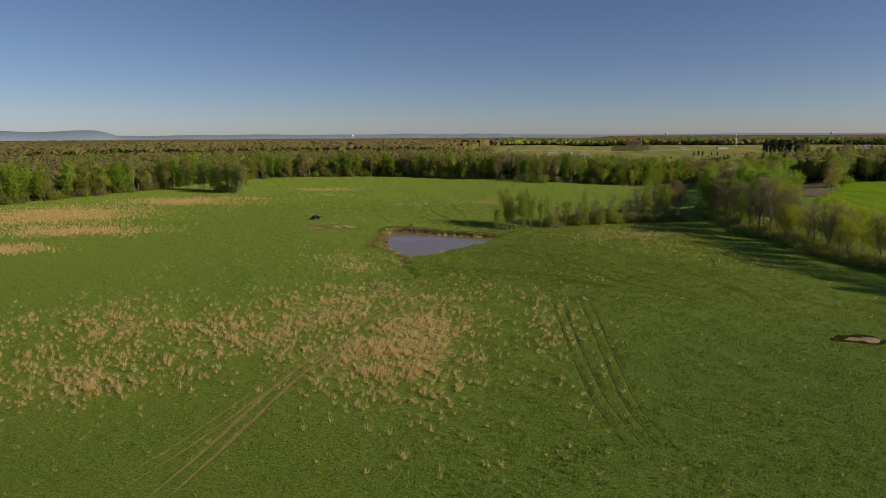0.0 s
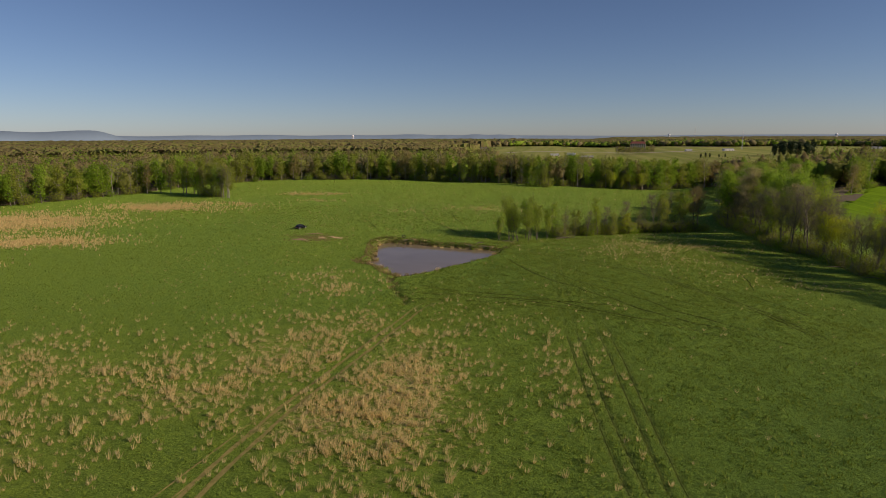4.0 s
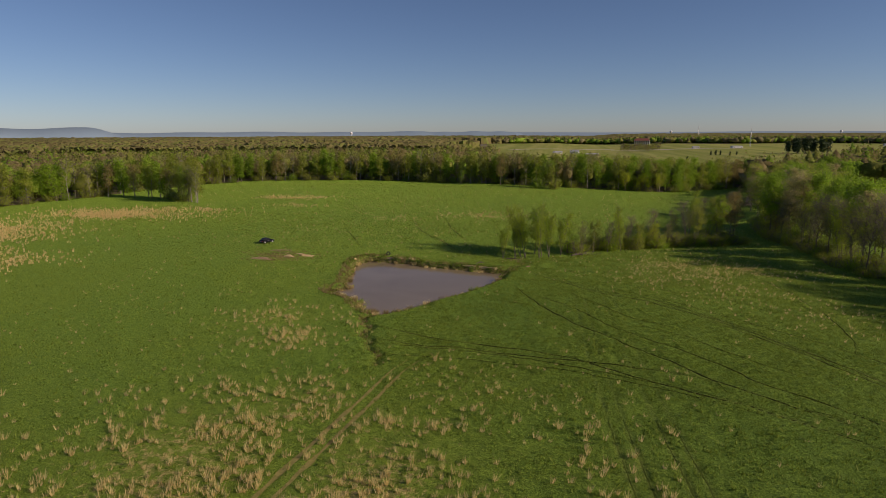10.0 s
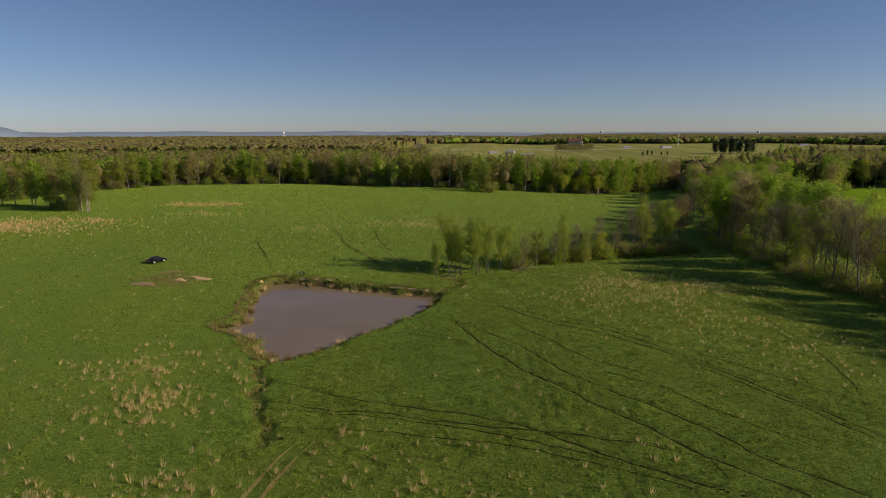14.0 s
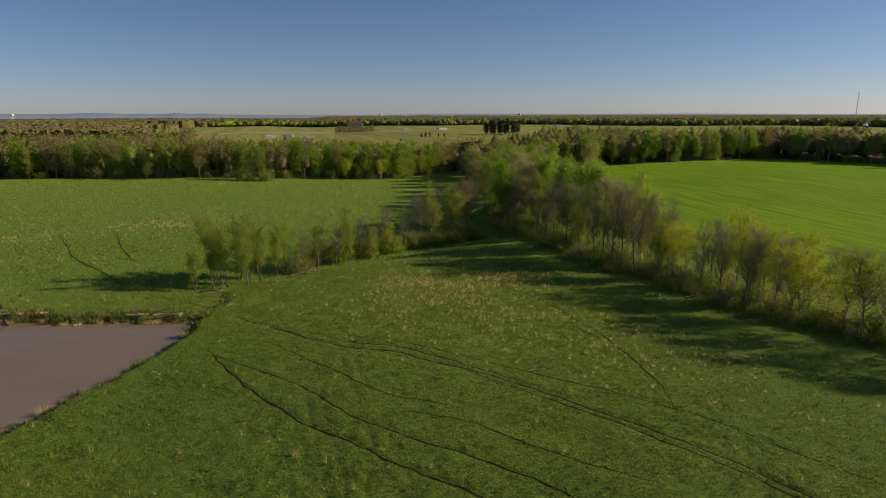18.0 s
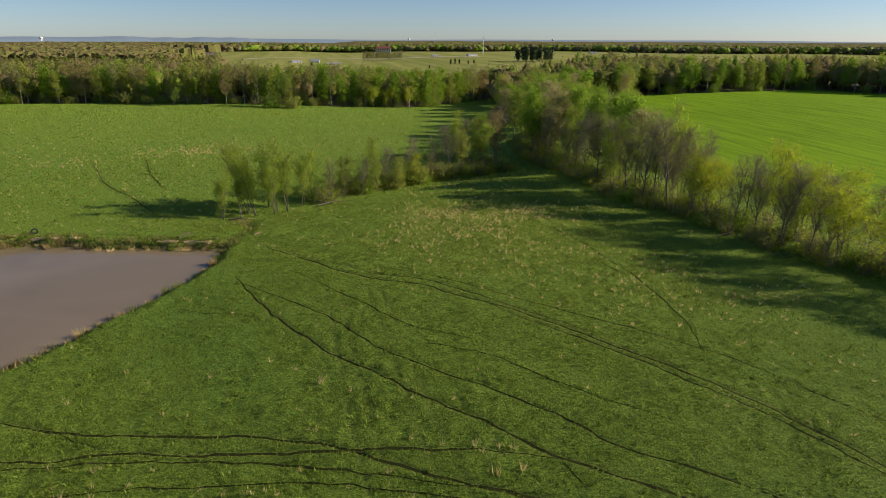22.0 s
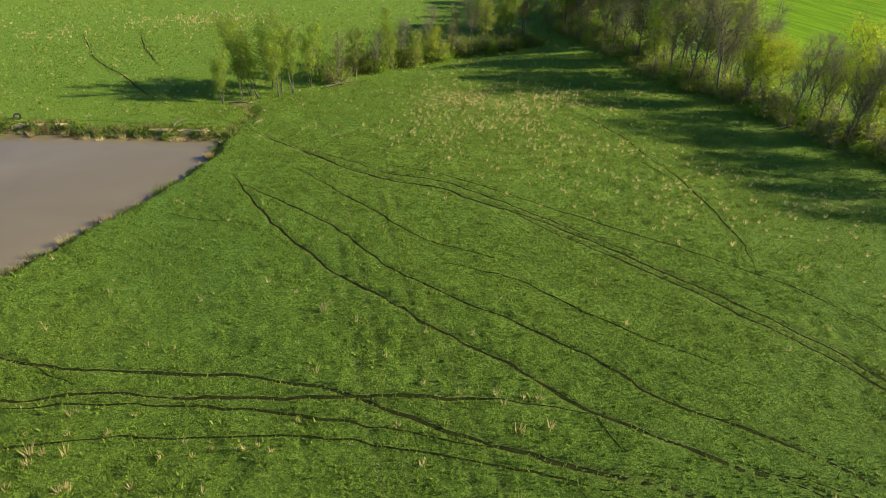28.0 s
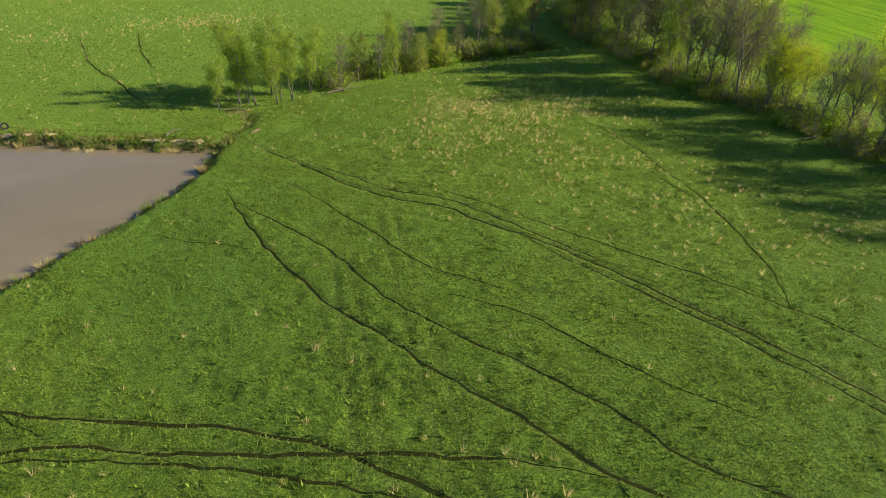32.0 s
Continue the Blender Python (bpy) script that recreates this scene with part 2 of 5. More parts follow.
# ---- the lie of the land ----
POND = np.array([(-46, 170.5), (-43.5, 175), (-45.5, 181), (-47.5, 189), (-49, 198), (-47, 203), (-38, 201), (-29, 198), (-20, 196),
                 (-11.5, 194.5), (-12.5, 187), (-15, 180), (-18, 174.5), (-22, 169), (-25.5, 163.5), (-28, 160), (-31, 157), (-35, 160), (-37.5, 165), (-40, 168.5)])
SHORE = POND          # its main corners
RIVULET = np.array([(-31, 157.5), (-33, 154), (-32.2, 150.5), (-30, 148.5), (-30.6, 145), (-28.2, 142.5), (-27.8, 139.5), (-25, 136.5), (-24.5, 133)])
GULLY = np.array([(-11.5, 194.5), (-10, 199), (-8, 204), (-9.5, 210), (-12, 216)])


def poly_distance(x, y, poly, closed=True):
    """Distance to a line of corners."""
    best = np.full(np.shape(x), 1e9)
    pts = list(poly) + ([poly[0]] if closed else [])
    for (ax, ay), (bx, by) in zip(pts[:-1], pts[1:]):
        ux, uy = bx - ax, by - ay
        k = np.clip(((x - ax) * ux + (y - ay) * uy) / (ux * ux + uy * uy), 0, 1)
        best = np.minimum(best, np.hypot(x - ax - k * ux, y - ay - k * uy))
    return best


def inside(x, y, poly):
    x, y = np.asarray(x, float), np.asarray(y, float)
    res = np.zeros(x.shape, bool)
    for (ax, ay), (bx, by) in zip(poly, np.roll(poly, -1, 0)):
        cross = (ay > y) != (by > y)
        with np.errstate(divide="ignore", invalid="ignore"):
            res ^= cross & (x < (bx - ax) * (y - ay) / (by - ay + 1e-12) + ax)
    return res


def bell(x, y, cx, cy, rx, ry, turn=0.0):
    c, s = math.cos(radians(turn)), math.sin(radians(turn))
    u, v = (x - cx) * c + (y - cy) * s, (y - cy) * c - (x - cx) * s
    return np.exp(-((u / rx) ** 2) - (v / ry) ** 2)


def smooth(v, a, b):
    k = np.clip((v - a) / (b - a), 0, 1)
    return k * k * (3 - 2 * k)


LATTICE = np.random.default_rng(21).uniform(-1, 1, (512, 512))


def lumps(x, y, size):
    """Smooth random unevenness between -1 and 1, with lumps of about that size."""
    u, v = np.asarray(x, float) / size + 1000.3, np.asarray(y, float) / size + 1000.7
    i, j = np.floor(u).astype(int), np.floor(v).astype(int)
    a, b = u - i, v - j
    a, b = a * a * (3 - 2 * a), b * b * (3 - 2 * b)
    i0, i1, j0, j1 = i % 512, (i + 1) % 512, j % 512, (j + 1) % 512
    return (LATTICE[j0, i0] * (1 - a) + LATTICE[j0, i1] * a) * (1 - b) + (LATTICE[j1, i0] * (1 - a) + LATTICE[j1, i1] * a) * b


def within(x, y, x0, x1, y0, y1, soft):
    return np.clip(np.minimum(np.minimum(x - x0, x1 - x), np.minimum(y - y0, y1 - y)) / soft, 0, 1)


def wob(x, y):
    """Unevenness of the turf, in metres: gentle swells, tussocks and tufts."""
    near = smooth(90 - x, 0, 30) * smooth(x + 100, 0, 30) * smooth(250 - y, 0, 25) * smooth(y - 60, 0, 30)
    swell = near * 0.10 * np.sin(0.41 * x + 1.3 * np.sin(0.23 * y)) * np.sin(0.37 * y + 1.1 * np.sin(0.19 * x))
    wild = 0.75 + 0.35 * lumps(x, y, 9.0)
    tussock = within(x, y, -76, 76, 46, 236, 14) * (0.065 * lumps(x, y, 1.5) + 0.070 * lumps(y + 40, x - 17, 0.95))
    tuft = within(x, y, -36, 50, 124, 186, 6) * 0.095 * lumps(x + 7, y - 3, 0.55)
    return swell + wild * (tussock + tuft)


def curve(pts, step):
    """A smooth line through corners."""
    p = np.array(pts, float)
    d = np.r_[0, np.cumsum(np.hypot(*np.diff(p, axis=0).T))]
    u = np.arange(0, d[-1], step)
    lin = np.stack([np.interp(u, d, p[:, 0]), np.interp(u, d, p[:, 1])], 1)
    k = max(1, int(1.8 / step)) if len(u) > 12 else 1
    pad = np.concatenate([np.repeat(lin[:1], k, 0), lin, np.repeat(lin[-1:], k, 0)])
    ker = np.ones(2 * k + 1) / (2 * k + 1)
    return np.convolve(pad[:, 0], ker, "valid"), np.convolve(pad[:, 1], ker, "valid")


# ---- trodden paths and wheel ruts: lines, width and depth ----
TRAILS = []


def trail(kind, wide, deep, *pts):
    x, y = curve(pts, 0.25)
    k = np.arange(len(x))
    wander = 0.16 if kind == "cow" else 0.05
    x, y = x + wander * lumps(k * 0.25, x, 1.7), y + wander * lumps(k * 0.25 + 90, y, 1.7)
    TRAILS.append((kind, wide, deep, x, y))


trail("cow", 0.62, 0.20, (-9.1, 198.1), (-4, 189.8), (2.6, 181), (6.9, 175), (12.2, 169.6), (16.3, 167.5), (19.8, 162.6), (24.9, 157.2), (29.1, 151.5), (34.4, 144.1), (37.4, 139.8), (40.2, 136.1), (43.2, 129.4), (47, 121))
trail("cow", 0.5, 0.16, (22.4, 159.6), (26.5, 152.8), (30.4, 147.7), (33.9, 143.2), (36.6, 138.6), (39.4, 135.1), (42.4, 128.5), (46, 120))
trail("cow", 0.5, 0.17, (1, 184.8), (7.1, 178), (11.1, 172.7), (16.7, 169.5), (20.9, 164.1), (24.7, 158.6), (27.4, 155.1), (29.8, 151.8), (32.7, 148.7))
trail("cow", 0.34, 0.10, (10.7, 176.1), (17, 171.3), (22.5, 165.2), (26.5, 160.2), (33, 153.3), (37.2, 149.2), (44.2, 141.4), (47.8, 134.3), (56, 122))
trail("cow", 0.48, 0.17, (-8.3, 178.5), (-5.3, 170.2), (-2.5, 163.2), (0, 158.4), (3.7, 151.7), (8.3, 146.2), (11.7, 141.2), (16.1, 136.7), (19.1, 132.5), (22.2, 129.6), (26.6, 126.1), (30.8, 123.4), (34, 119))
trail("cow", 0.4, 0.14, (28.1, 125.4), (31.2, 124), (33, 122.6), (37, 119.6))
trail("cow", 0.40, 0.13, (-7.4, 175.3), (-0.1, 166.3), (4.8, 159.1), (8.8, 150.9), (12.6, 146.6), (18.1, 140.7), (23, 135.4), (25.2, 131.3), (29.2, 128.5), (33.5, 124.8), (36, 121.5), (42, 116))
trail("cow", 0.50, 0.19, (-29, 149), (-24.8, 147.2), (-19.4, 144.5), (-15.6, 143.1), (-10.2, 141.6), (-2.2, 139.3), (3, 136.9), (6.9, 134), (12.3, 130.3), (17.3, 127.5), (22.1, 125.1), (26.2, 122.4), (34, 117))
trail("cow", 0.50, 0.19, (-28, 143), (-22.4, 141.4), (-18, 140.3), (-14.4, 140.4), (-8.8, 138.8), (-1.2, 136.9), (7.1, 135.3), (15.1, 133.3), (20.6, 130.9))
trail("cow", 0.36, 0.11, (-27, 140.8), (-21.8, 140.2), (-15.8, 139.5), (-9.5, 138.2), (-5.3, 137.1), (0.9, 134.9), (6.8, 132.5), (14, 129.2))
trail("cow", 0.26, 0.06, (-27, 136.4), (-12, 135.8), (3, 132.5), (14, 128), (24, 122.5))
trail("cow", 0.30, 0.11, (-14.1, 168.4), (-9.5, 165.5), (-5.7, 164), (-3.1, 162.3))
trail("cow", 0.28, 0.10, (-1.2, 178.7), (1.8, 174.4), (4.5, 169.3), (8.7, 162.4), (12.3, 155.9), (19, 150))
trail("cow", 0.32, 0.11, (41, 196), (44.1, 187.9), (45.3, 179.9), (45.3, 172.8), (45.8, 167.5), (45.3, 161), (44.6, 154.1), (43.4, 148.9), (41, 143))
trail("cow", 0.24, 0.08, (43.4, 174.1), (44, 168.6), (45, 164.6))
trail("cow", 0.36, 0.14, (20.4, 131.1), (20.6, 129.6), (20.9, 127.6))
trail("cow", 0.28, 0.09, (13.2, 151), (19.1, 147.6), (22.8, 142.7), (26.2, 138.5), (32, 133))
trail("cow", 0.26, 0.08, (-19.4, 144.4), (-16.6, 142.1), (-15, 140.8))
trail("cow", 0.55, 0.17, (-52.4, 268.2), (-46.6, 253.2), (-42.7, 243), (-36.8, 233.5), (-33.5, 229), (-27.7, 218.1), (-24, 213))
trail("cow", 0.4, 0.12, (-40, 270.7), (-34.6, 250.4), (-28.2, 235.1))
trail("cow", 0.36, 0.10, (-68.7, 243), (-61.3, 229), (-52.2, 211.5))
trail("cow", 0.38, 0.12, (-20.4, 214.4), (-17.6, 207), (-12.5, 201.5), (-10.5, 199.5))
trail("cow", 0.38, 0.12, (-17.4, 216.2), (-14.3, 206.6), (-12.5, 202.5))
trail("cow", 0.32, 0.09, (-46, 206.8), (-30.3, 203.4), (-17.8, 199.4), (-12, 199))
for dx, bend in ((0.0, 0.0), (1.7, 0.1), (5.2, -1.7), (6.9, -1.8)):
    trail("rut", 0.56, 0.15, (3.6 + dx, 178), (3.9 + dx, 164.9), (5.0 + dx, 138), (6.8 + dx, 117), (7.9 + dx, 107), (9.9 + dx + bend * 0.4, 90), (11.8 + dx + bend * 0.8, 76), (13.2 + dx + bend, 70), (15.5 + dx + bend, 62))
for k in (-0.85, 0.85):
    trail("wheel", 0.55, 0.07, (-27.5 + k, 44), (-27.2 + k, 53.2), (-27.4 + k, 70.7), (-26.8 + k, 83.7), (-25.1 + k, 96.8), (-23.1 + k, 111.6), (-21.6 + k, 122), (-20.6 + k, 130), (-19 + k, 135))
    trail("wheel", 0.42, 0.04, (-33 + k, 44), (-31 + k, 53), (-29.3 + k, 69), (-27.6 + k, 86))

MAP_X, MAP_Y, MAP_STEP = -64.0, 40.0, 0.2
GROOVE, BARE = np.zeros((1210, 700)), np.zeros((1210, 700))


def tread_map():
    """How deep the paths are worn, and how far the turf is worn away, on a grid over the pasture."""
    o = np.arange(-7, 8)
    for kind, wide, deep, x, y in TRAILS:
        n = len(x)
        fade = (np.interp(y, (110, 132), (1, 0.5)) if kind == "rut" else 1.0) * np.clip(np.minimum(np.arange(n) + 1, n - np.arange(n)) / 34, 0.05, 1) * (0.8 + 0.35 * lumps(x, y, 3.0))
        for px, py, f in zip(x, y, fade):
            ci, cj = int(round((px - MAP_X) / MAP_STEP)), int(round((py - MAP_Y) / MAP_STEP))
            if not (8 < ci < 690 and 8 < cj < 1200):
                continue
            d2 = ((o[None, :] + ci) * MAP_STEP + MAP_X - px) ** 2 + ((o[:, None] + cj) * MAP_STEP + MAP_Y - py) ** 2
            g, w = GROOVE[cj - 7:cj + 8, ci - 7:ci + 8], BARE[cj - 7:cj + 8, ci - 7:ci + 8]
            np.maximum(g, deep * f * np.exp(-d2 / (0.50 * wide) ** 2), out=g)
            np.maximum(w, np.exp(-d2 / (1.0 * wide) ** 2), out=w)


tread_map()


def from_map(grid, x, y):
    u, v = np.clip((x - MAP_X) / MAP_STEP, 0, 698.9), np.clip((y - MAP_Y) / MAP_STEP, 0, 1208.9)
    i, j = u.astype(int), v.astype(int)
    a, b = u - i, v - j
    return (grid[j, i] * (1 - a) + grid[j, i + 1] * a) * (1 - b) + (grid[j + 1, i] * (1 - a) + grid[j + 1, i + 1] * a) * b


def shoreline(corners):
    """The water's edge with small bays and spits."""
    ring = np.concatenate([corners, corners[:1]])
    d = np.r_[0, np.cumsum(np.hypot(*np.diff(ring, axis=0).T))]
    u = np.arange(0, d[-1], 1.3)
    x, y = np.interp(u, d, ring[:, 0]), np.interp(u, d, ring[:, 1])
    rough = np.where((x < -33) | (y > 193), 0.75, 0.42)
    return np.stack([x + rough * lumps(x, y, 2.1), y + rough * lumps(x + 50, y, 2.1)], 1)


POND = shoreline(SHORE)


def pond_distance(x, y):
    """Distance to the water's edge, exact near the pond."""
    d = np.full(np.shape(x), 99.0)
    near = (x > -66) & (x < 6) & (y > 140) & (y < 220)
    d[near] = poly_distance(x[near], y[near], POND)
    return d


def base_height(x, y):
    h = 0.7 + 2.2 * bell(x, y, 24, 152, 34, 42, 20) + 0.8 * bell(x, y, 34, 198, 22, 18)
    h = h + 3.6 * smooth(y, 190, 390) * smooth(-x, -70, 40) + 0.8 * smooth(-x, 60, 160) * smooth(y, 120, 240)
    h = h - 1.6 * np.exp(-((poly_distance(x, y, ((-12, 216), (18, 232), (56, 252), (62, 300)), False) / 9) ** 2))
    h = h + 1.5 * bell(x, y, -78, 204, 32, 42)
    h = h + 5.0 * smooth(x, 95, 240) * smooth(y, 150, 330)
    return h


def height(x, y):
    x, y = np.asarray(x, float), np.asarray(y, float)
    h = base_height(x, y) + wob(x, y) * (1 - 0.8 * from_map(BARE, x, y)) - from_map(GROOVE, x, y)
    d = pond_distance(x, y)
    bank = np.where(y > 193, 1.2, np.where(x < -36, 2.6, 2.4))
    out = 0.06 + (h - 0.06) * smooth(d, 0.0, bank)
    h = np.where(inside(x, y, POND), -0.06 - np.minimum(1.0, d * 0.35), np.where(d < 12, out, h))
    h = h - 0.5 * np.exp(-((poly_distance(x, y, RIVULET, False) / 0.9) ** 2)) * (h > 0.1)
    h = h - 0.6 * np.exp(-((poly_distance(x, y, GULLY, False) / 1.6) ** 2)) * (h > 0.1)
    return h


def z_at(x, y):
    return float(height(np.array([x]), np.array([y]))[0])


# dry grass, and the hump's painted sun brightness: centre, radii, turn, how thick
DRY_AND_SUNLIT = ((-14, 92, 10, 23, 8, 1.0), (-22, 84, 8, 11, 0, 0.9), (-36, 103, 11, 15, 15, 0.75), (-41, 86, 12, 7, 0, 0.7), (-30, 118, 8, 7, 0, 0.5), (-60, 90, 17, 13, 0, 0.42),
       (-55, 68, 14, 9, 0, 0.6), (-76, 92, 15, 13, 0, 0.25), (-48, 151, 9, 6, 10, 0.55), (-41, 141, 6, 5, 0, 0.6), (-8, 128, 12, 9, 0, 0.2))
# the hump's patches, x 22 to 47, also paint its sunward slope brighter
DRY_AND_SUNLIT = DRY_AND_SUNLIT + ((0, 134, 10, 4, 0, 0.07), (-14, 132, 6, 3, 0, 0.12), (-14, 150, 5, 4, 0, 0.28), (26, 202, 10, 9, 0, 0.9), (40, 200, 11, 10, 0, 0.7), (22, 190, 11, 9, 0, 0.5), (47, 194, 5, 4, 0, 0.5), (61, 157, 6, 4, 0, 0.55),
             (47, 160, 10, 12, 0, 0.38), (33, 180, 16, 14, 0, 0.42), (9, 100, 7, 24, 5, 0.28))
DRY_AND_SUNLIT = DRY_AND_SUNLIT + ((-147, 148, 9, 6, 0, 1.0), (-154, 179, 22, 9, 10, 1.0), (-194, 211, 28, 20, 0, 1.0), (-165, 258, 26, 10, 0, 0.9), (-138, 273, 14, 5, 0, 0.4), (-118, 315, 13, 5, 10, 0.75), (-108, 292, 9, 4, 0, 0.3),
             (-26, 279, 14, 10, 10, 0.22), (-58, 268, 12, 8, 0, 0.10))


def dryness_and_sun(x, y):
    d = np.zeros(np.shape(x))
    for cx, cy, rx, ry, turn, k in DRY_AND_SUNLIT:
        d = np.maximum(d, k * bell(x, y, cx, cy, rx, ry, turn))
    return d


def mesh_from(name, verts, faces, mats, smooth_faces=False, mat_index=None):
    """A mesh from arrays: verts (n, 3), faces (m, k) all with k corners."""
    verts, faces = np.asarray(verts, np.float32), np.asarray(faces, np.int32)
    me = bpy.data.meshes.new(name)
    k = faces.shape[1]
    me.vertices.add(len(verts))
    me.vertices.foreach_set("co", verts.ravel())
    me.loops.add(faces.size)
    me.loops.foreach_set("vertex_index", faces.ravel())
    me.polygons.add(len(faces))
    me.polygons.foreach_set("loop_start", np.arange(0, faces.size, k, dtype=np.int32))
    me.polygons.foreach_set("use_smooth", np.full(len(faces), smooth_faces))
    for m in mats:
        me.materials.append(m)
    if mat_index is not None:
        me.polygons.foreach_set("material_index", np.asarray(mat_index, np.int32))
    me.update(calc_edges=True)
    me.validate()
    return me


def grid_faces(nx, ny):
    i = np.arange(nx * ny).reshape(ny, nx)
    return np.stack([i[:-1, :-1], i[:-1, 1:], i[1:, 1:], i[1:, :-1]], -1).reshape(-1, 4)


def sheet(name, xs, ys, lift, mats, keep=None):
    X, Y = np.meshgrid(xs, ys)
    Z = height(X.ravel(), Y.ravel()) + lift
    f = grid_faces(len(xs), len(ys))
    if keep is not None:
        c = np.stack([X.ravel()[f].mean(1), Y.ravel()[f].mean(1)], 1)
        f = f[keep(c[:, 0], c[:, 1])]
    return mesh_from(name, np.stack([X.ravel(), Y.ravel(), Z], 1), f, mats, True)


def graded(a, b, inner, mid, far_lo, far_hi):
    """Grid lines: fine between the inner pair, coarser to the outer pair, then growing."""
    lines = np.concatenate([np.arange(a[0], b[0], mid), np.arange(b[0], b[1], inner), np.arange(b[1], a[1] + mid, mid)])
    for end, sign in ((far_hi, 1), (far_lo, -1)):
        p, s, more = (lines[-1] if sign > 0 else lines[0]), mid, []
        while (end - p) * sign > 0:
            s *= 1.10
            p += s * sign
            more.append(p)
        lines = np.concatenate([lines, more]) if sign > 0 else np.concatenate([more[::-1], lines])
    return lines


gx, gy = graded((-75, 75), (-34, 48), 0.29, 0.6, -4900, 4900), graded((48, 235), (126, 184), 0.29, 0.6, -1500, 4900)
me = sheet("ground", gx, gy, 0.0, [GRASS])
co = np.empty(len(me.vertices) * 3, np.float32)
me.vertices.foreach_get("co", co)
co = co.reshape(-1, 3)
me.attributes.new("dry", "FLOAT", "POINT").data.foreach_set("value", (dryness_and_sun(co[:, 0], co[:, 1]) * np.where(co[:, 0] < -95, 1.15, 0.95)).astype(np.float32))
dp = pond_distance(co[:, 0], co[:, 1])
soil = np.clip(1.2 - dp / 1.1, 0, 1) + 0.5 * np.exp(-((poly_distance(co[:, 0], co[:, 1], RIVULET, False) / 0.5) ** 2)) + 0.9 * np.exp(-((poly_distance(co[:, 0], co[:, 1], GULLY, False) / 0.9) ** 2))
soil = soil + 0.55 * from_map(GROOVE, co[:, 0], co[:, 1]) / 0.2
# painted shade: the right foreground and the slope turned from the sun
shaded_turf = np.maximum(0.8 * bell(co[:, 0], co[:, 1], 42, 82, 34, 36), 0.75 * bell(co[:, 0], co[:, 1], -13, 168, 10, 26, 20))
# a fainter darker patch in the left pasture
shaded_turf = np.maximum(shaded_turf, 0.5 * bell(co[:, 0], co[:, 1], -110, 215, 22, 60, -40))
me.attributes.new("shaded_turf", "FLOAT", "POINT").data.foreach_set("value", shaded_turf.astype(np.float32))
me.attributes.new("soil", "FLOAT", "POINT").data.foreach_set("value", np.clip(soil, 0, 1).astype(np.float32))
tagged(new("ground", me), "rolling green pasture with patches of dry grass", "ground", kind="structure")

RIGHT_FIELD = np.array([(108, -60), (108, 170), (100, 215), (101, 250), (128, 318), (176, 402), (222, 395), (284, 399), (306, 362), (330, 310), (420, 220), (420, -60)])
wheat = sheet("wheat_field", np.linspace(95, 425, 111), np.linspace(-60, 405, 156), 0.25, [CROP], lambda x, y: inside(x, y, RIGHT_FIELD))
tagged(new("wheat_field", wheat), "bright green young wheat field with drill lines", "field", kind="structure")

wp = [(px, py) for px, py in POND]
bm = bmesh.new()
cx, cy = POND.mean(0)
bm.faces.new([bm.verts.new((cx + (x - cx) * 1.04, cy + (y - cy) * 1.04, 0.0)) for x, y in wp])
bmesh.ops.triangulate(bm, faces=bm.faces[:])
me = bpy.data.meshes.new("pond_water")
bm.to_mesh(me)
me.materials.append(WATER)
tagged(new("pond_water", me), "calm muddy brown water of a farm pond", "pond", kind="structure")


# ---- trees ----
rng = np.random.default_rng(7)


def unit(v):
    return v / (np.linalg.norm(v, axis=-1, keepdims=True) + 1e-9)


def tube(points, radii, sides):
    """A tapered tube along points."""
    points, n = np.asarray(points, float), len(points)
    along = unit(np.gradient(points, axis=0))
    side = unit(np.cross(along, (0.31, 0.17, 0.93) if abs(along[0, 2]) < 0.9 else (0.93, 0.2, 0.1)))
    up = np.cross(along, side)
    a = np.arange(sides) * 2 * math.pi / sides
    ring = side[:, None] * np.cos(a)[None, :, None] + up[:, None] * np.sin(a)[None, :, None]
    v = (points[:, None] + ring * np.asarray(radii)[:, None, None]).reshape(-1, 3)
    i = np.arange(n * sides).reshape(n, sides)
    j = np.roll(i, -1, 1)
    return v, np.stack([i[:-1], j[:-1], j[1:], i[1:]], -1).reshape(-1, 4)


class Wood:
    """Gathers tubes into one mesh."""
    def __init__(self):
        self.v, self.f, self.n = [], [], 0

    def add(self, points, radii, sides):
        v, f = tube(points, radii, sides)
        self.v.append(v)
        self.f.append(f + self.n)
        self.n += len(v)

    def mesh(self, name, mat):
        return mesh_from(name, np.concatenate(self.v), np.concatenate(self.f), [mat], True)


def leaf_tris(centres, size, outward=None, jitter=0.7):
    """The corners of one three-cornered leaf spray at each centre, turned at random or about an outward direction."""
    n = len(centres)
    up = unit(rng.normal(size=(n, 3)) if outward is None else outward + rng.normal(size=(n, 3)) * jitter)
    a = unit(np.cross(up, rng.normal(size=(n, 3))))
    b = np.cross(up, a)
    s = (size * rng.uniform(0.55, 1.35, n))[:, None]
    return np.stack([centres - a * s * 0.7, centres + b * s * 0.5 + a * s * 0.2, centres - b * s * 0.25 + a * s * 0.78], 1).reshape(-1, 3)


def leaf_mesh(name, centres, size, mat, outward=None, jitter=0.7):
    v = leaf_tris(centres, size, outward, jitter)
    return mesh_from(name, v, np.arange(len(v)).reshape(-1, 3), [mat])


